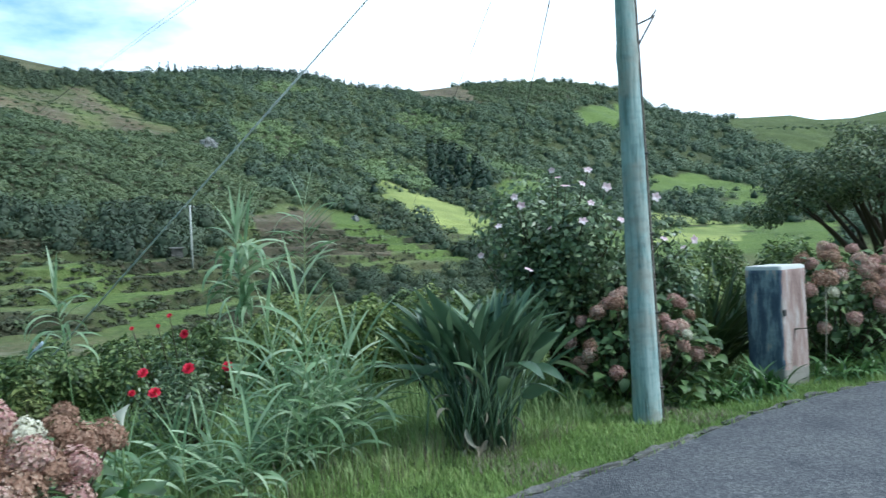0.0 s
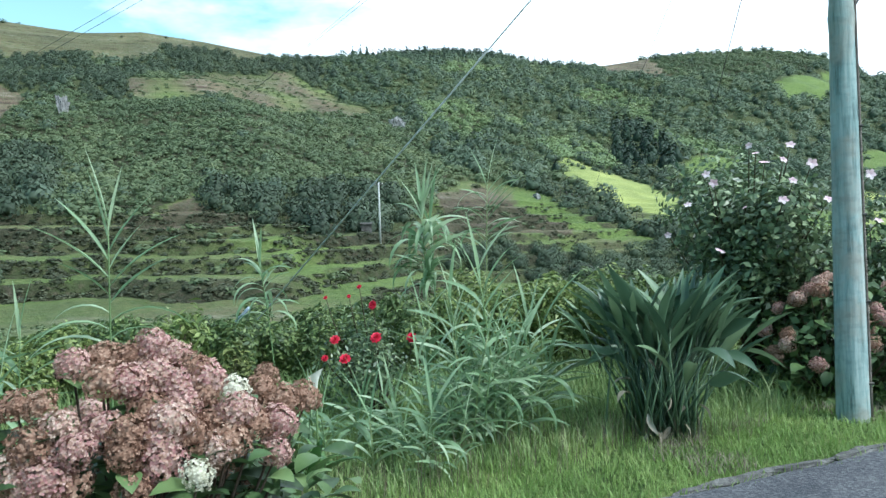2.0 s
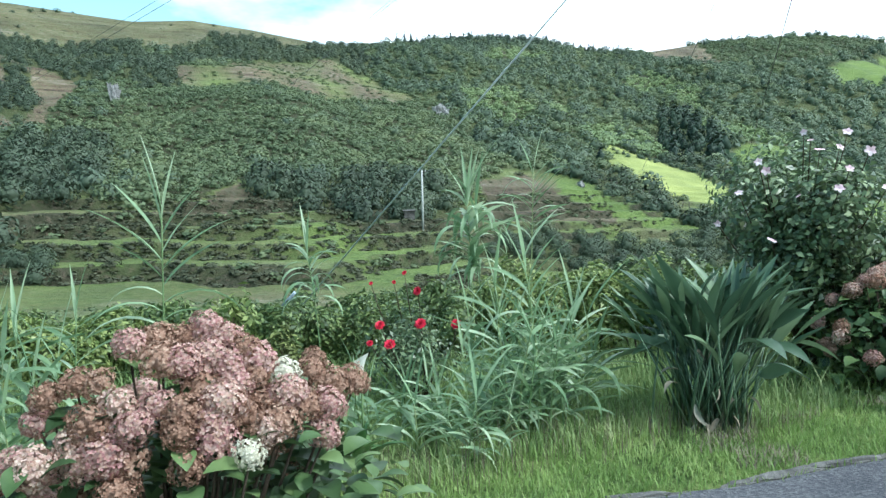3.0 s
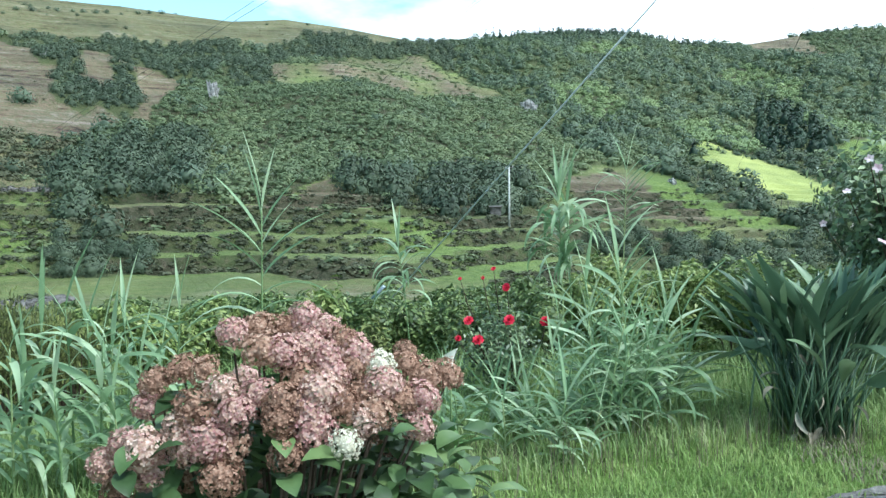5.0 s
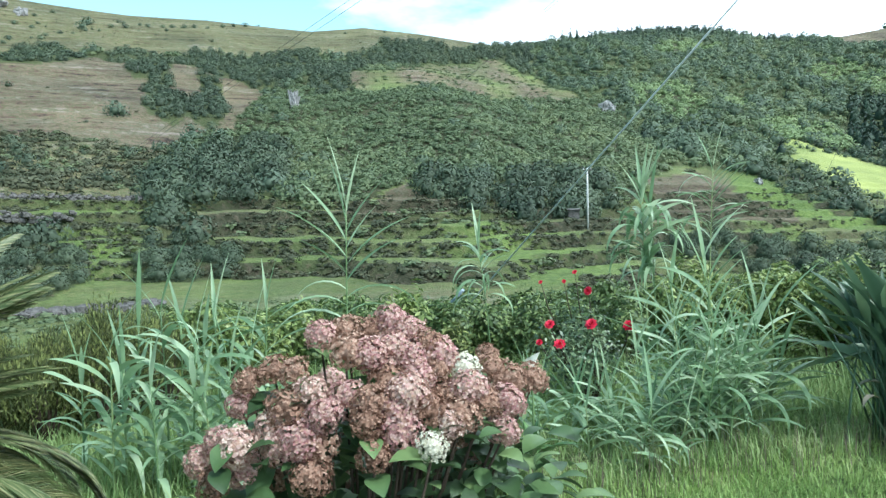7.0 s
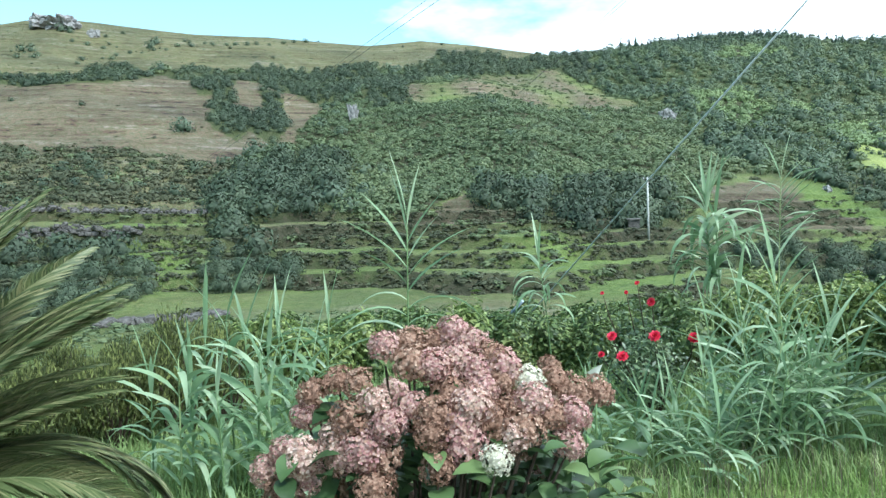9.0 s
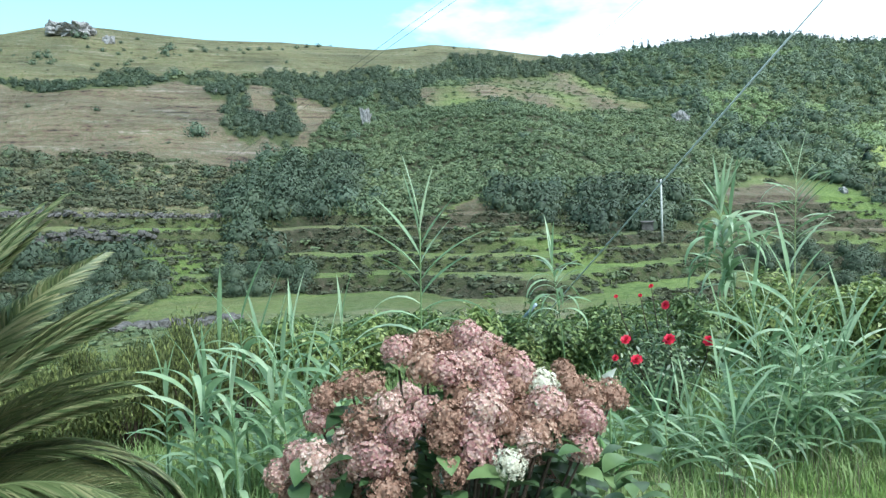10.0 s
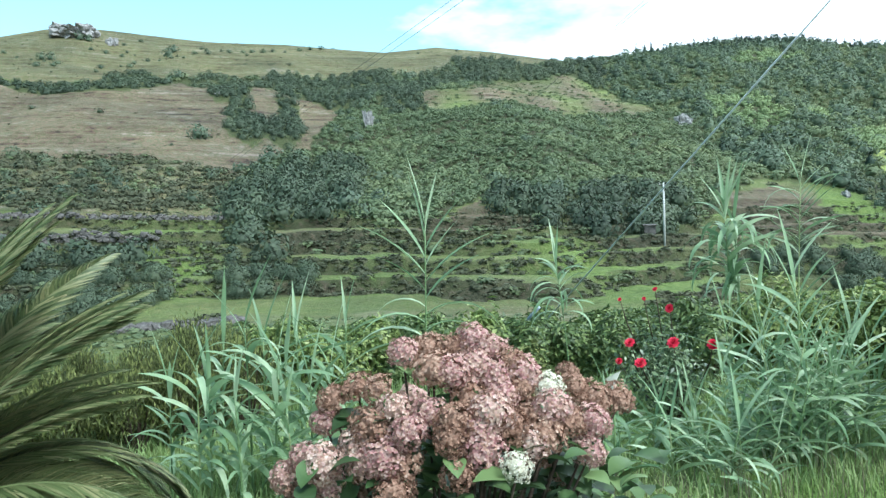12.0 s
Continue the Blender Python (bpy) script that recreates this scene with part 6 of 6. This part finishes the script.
# evergreen tree behind the lane
def spreading_tree(label, base, wide, low, high, clumps, leaves, seed):
    """Forked limbs from the ground and a flat-bottomed crown of many leaf clumps with gaps between."""
    r_ = np.random.default_rng(seed)
    ob = thing("evergreen_tree", label, "tree", base)
    vs, fs, n0, cents = [], [], 0, []
    for k in range(clumps):
        q = math.sqrt((k + 0.5) / clumps)
        a = k * 2.39996 + r_.uniform(-0.3, 0.3)
        top = low + (high - low) * math.sqrt(max(0.05, 1 - (q * 0.97) ** 2))
        c = (wide * q * math.cos(a), wide * 0.85 * q * math.sin(a), r_.uniform(0.55 * low + 0.45 * top, top) - 0.25)
        h = (r_.uniform(0.42, 0.72), r_.uniform(0.42, 0.72), r_.uniform(0.24, 0.40))
        v, f = leafy(r_, c, h, leaves // clumps, 0.046, 7, 0.45, 0.6, 0.35)
        vs.append(v)
        fs.append(f + n0)
        n0 += len(v)
        cents.append(c)
    fo = link_mesh("foliage", np.concatenate(vs), np.concatenate(fs), M_TREELEAF)
    fo.parent = ob
    for k in range(0, clumps, 2):
        c = cents[k]
        bm = bmesh.new()
        b0 = (0.18 * math.cos(k), 0.18 * math.sin(k), -0.15)
        m1 = (c[0] * 0.30 + 0.1 * math.sin(k * 2.0), c[1] * 0.30, c[2] * 0.42)
        m2 = (c[0] * 0.68 + 0.12 * math.cos(k * 3.0), c[1] * 0.68, c[2] * 0.76)
        tube(bm, [b0, m1, m2, c], [0.075, 0.055, 0.035, 0.012], 7)
        part("limb", bm, M_STEM, ob)
    return ob


spreading_tree("broad dark evergreen tree with bare inner branches", (8.25, 13.9, -0.10), 2.25, 1.9, 3.85, 44, 25000, 400)
shrub("evergreen_tree", "low grey-green shrub under the evergreen tree", "tree", (5.3, 11.8, -0.10), (0.95, 0.8, 0.95), 4200, 0.06, M_SHRUB, 402, 0.95, 0.45, 9, "", 6, 0.4)
shrub("evergreen_tree", "rounded evergreen shrub beside the lane", "tree", (3.6, 11.9, -0.10), (0.9, 0.8, 0.70), 3600, 0.06, M_SHRUB, 403, 0.95, 0.45, 9, "", 5, 0.4)

# ---- cycad beside the camera ----
cyc = thing("cycad", "large sago cycad with stiff feathery fronds", "palm", (-2.36, 0.69, 0.0))
M_TRUNK = stone_material("cycad_trunk", (0.03, 0.022, 0.016), (0.08, 0.06, 0.042), (0.15, 0.12, 0.09), 12.0)
bm = bmesh.new()
lump(bm, (0.20, 0.20, 0.55), 3.0, 3, 0.25)
trunk = part("trunk", bm, M_TRUNK, cyc)
trunk.matrix_basis = pose(0, 0, 0.40)


def frond_shape(length, a0, a1, leaflet, seed):
    """Stalk and two ranks of narrow leaflets, along +x."""
    r_ = np.random.default_rng(seed)
    shapes, mats = [], []
    n = 150
    x = z = 0.0
    pts = []
    for i in range(n):
        t = i / (n - 1)
        a = a0 + (a1 - a0) * t ** 1.2
        x += math.cos(radians(a)) * length / n
        z += math.sin(radians(a)) * length / n
        pts.append((x, 0, z))
        if t < 0.10:
            continue
        l_ = leaflet * (0.55 + 0.45 * min(1, t * 4)) * (1 - 0.75 * max(0, (t - 0.55) / 0.45) ** 1.6)
        for s in (-1, 1):
            shapes.append(blade(l_ * r_.uniform(0.9, 1.08), 0.0105, 20, -14, 3, 0.25, 0.3, 0))
            mats.append(pose(x, 0, z, 0, -a, 0) @ pose(0, 0, 0, 0, 0, s * (62 - 34 * t + r_.normal(0, 3))) @ pose(0, 0, 0, s * -25, 0, 0))
    vv, ff = joined(shapes, mats)
    bm_ = bmesh.new()
    tube(bm_, pts[::9] + [pts[-1]], [0.008 * (1 - 0.75 * k / 18) for k in range(len(pts[::9]) + 1)], 5)
    return vv, ff, bm_


FRONDS = []
for k, (a0, a1) in enumerate(((62, 22), (54, 2), (48, -74), (78, 44))):
    vv, ff, bm_ = frond_shape(1.15, a0, a1, 0.20, k)
    leaf_me = shape_mesh("foliage", (vv, ff), M_CYCAD)
    ob = part("rachis", bm_, M_CYCAD)
    FRONDS.append((leaf_me, ob.data))
    bpy.data.objects.remove(ob)
cr = random.Random(5)


def frond(kind, yaw, scale, roll=0.0):
    leaf_me, stalk_me = FRONDS[kind]
    st = piece("frond", stalk_me, cyc, pose(0.08 * math.cos(radians(yaw)), 0.08 * math.sin(radians(yaw)), 0.83, roll, 0, yaw) @ Matrix.Scale(scale, 4))
    tagged(piece("foliage", leaf_me, st, Matrix.Identity(4)), kind="stuff")


for kind, s, lo_, hi_, n_ in ((0, 0.78, 48, 86, 10), (3, 0.84, 56, 92, 7), (1, 0.66, 46, 84, 9), (2, 0.84, 46, 88, 11), (0, 0.9, 88, 110, 3)):
    for k in range(n_):
        yaw = lo_ + (hi_ - lo_) * (k + 0.5) / n_
        frond(kind, yaw + cr.uniform(-3, 3), s * cr.uniform(0.88, 1.08), cr.uniform(-12, 12))
for k in range(16):
    frond(cr.randrange(4), 120 + 15 * k + cr.uniform(-6, 6), cr.uniform(0.85, 1.0), cr.uniform(-10, 10))

# ---- grass ----
M_GRASS = leaf_material("verge_grass", (0.125, 0.200, 0.055), (0.240, 0.350, 0.100), (0.440, 0.510, 0.200), 0.55, 0.3, 0.38, "tint", detail=1.2)
M_TALL = leaf_material("tall_grass", (0.118, 0.188, 0.066), (0.222, 0.318, 0.112), (0.410, 0.450, 0.215), 0.6, 0.3, 0.32, "tint", detail=1.2)


def grass(name, pts, length, mat, label, seed, width=0.0045, lean=0.5):
    """Bent blades of grass, two faces each, joined into one."""
    r_ = np.random.default_rng(seed)
    n = len(pts)
    a = r_.uniform(0, 6.283, n)
    L = length * r_.uniform(0.5, 1.25, n)
    ln = lean * r_.uniform(0.1, 1.0, n) * L
    dx, dy = np.cos(a), np.sin(a)
    wx, wy = -dy * width, dx * width
    z0 = land(pts[:, 0], pts[:, 1])[0] - 0.01
    cols = []
    for t, w in ((0, 1.0), (0.5, 0.8), (1.0, 0.08)):
        px, py, pz = pts[:, 0] + dx * ln * t * t, pts[:, 1] + dy * ln * t * t, z0 + L * t * (1 - 0.25 * t * lean)
        cols += [np.stack([px - wx * w, py - wy * w, pz], 1), np.stack([px + wx * w, py + wy * w, pz], 1)]
    v = np.stack(cols, 1).reshape(-1, 3)
    o = (np.arange(n) * 6)[:, None]
    f = np.stack([o + np.array([0, 1, 3, 2]), o + np.array([2, 3, 5, 4])], 1).reshape(-1, 4)
    patch = np.clip(0.5 + 0.3 * wobble(pts[:, 0], pts[:, 1], 0.45, 2.0) + 0.15 * wobble(pts[:, 0], pts[:, 1], 0.13, 5.0) + r_.normal(0, 0.12, n), 0, 1)
    ob = link_mesh(name, v, f, mat, {"tint": np.repeat(patch, 6)})
    return tagged(ob, label, "grass", kind="stuff")


gr = np.random.default_rng(12)
c = np.stack([gr.uniform(-6.0, 6.0, 330000), gr.uniform(1.0, 11.0, 330000)], 1)
d_edge = off_road(c[:, 0], c[:, 1])
rad_c = np.hypot(c[:, 0], c[:, 1])
az_c = np.degrees(np.arctan2(c[:, 0], c[:, 1]))
view = (az_c > -68) & (az_c < 34)
band = 1.25 + 0.25 * wobble(c[:, 0], c[:, 1], 0.6, 3.0)
mown = view & (d_edge > -0.06 + 0.06 * wobble(c[:, 0], c[:, 1], 0.2, 1.0)) & (d_edge < band + 0.3) & (gr.uniform(0, 1, len(c)) < 0.62 - 0.35 * smooth(0.3, 0.0, d_edge))
grass("verge_grass", c[mown], 0.085, M_GRASS, "short bright green grass on the road verge", 1, 0.0042, 0.7)
rough = view & (d_edge > band - 0.1) & (rad_c < 7.6) & (gr.uniform(0, 1, len(c)) < 0.24)
grass("tall_grass", c[rough], 0.20, M_TALL, "long uncut grass between the garden plants", 2, 0.0045, 0.9)
bank = view & (d_edge > 1.2) & (rad_c >= 7.2) & (gr.uniform(0, 1, len(c)) < 0.10)
grass("bank_grass", c[bank], 0.36, M_TALL, "rank grass on the bank", 3, 0.006, 0.9)
seedy = view & (d_edge > 0.7) & (d_edge < 1.5) & (rad_c < 6.5) & (gr.uniform(0, 1, len(c)) < 0.06)
grass("seeding_grass", c[seedy], 0.30, M_DEAD, "thin straw-coloured seeding grass stalks", 4, 0.002, 0.35)

bare = view & (d_edge > 0.15) & (d_edge < 1.1) & (c[:, 0] > 0.2) & (c[:, 0] < 3.4) & (0.5 + 0.5 * wobble(c[:, 0], c[:, 1], 0.5, 8.0) > 0.48) & (gr.uniform(0, 1, len(c)) < 0.45)
grass("dead_grass", c[bare], 0.10, M_DEAD, "dry brown grass patches near the pole", 5, 0.004, 0.9)
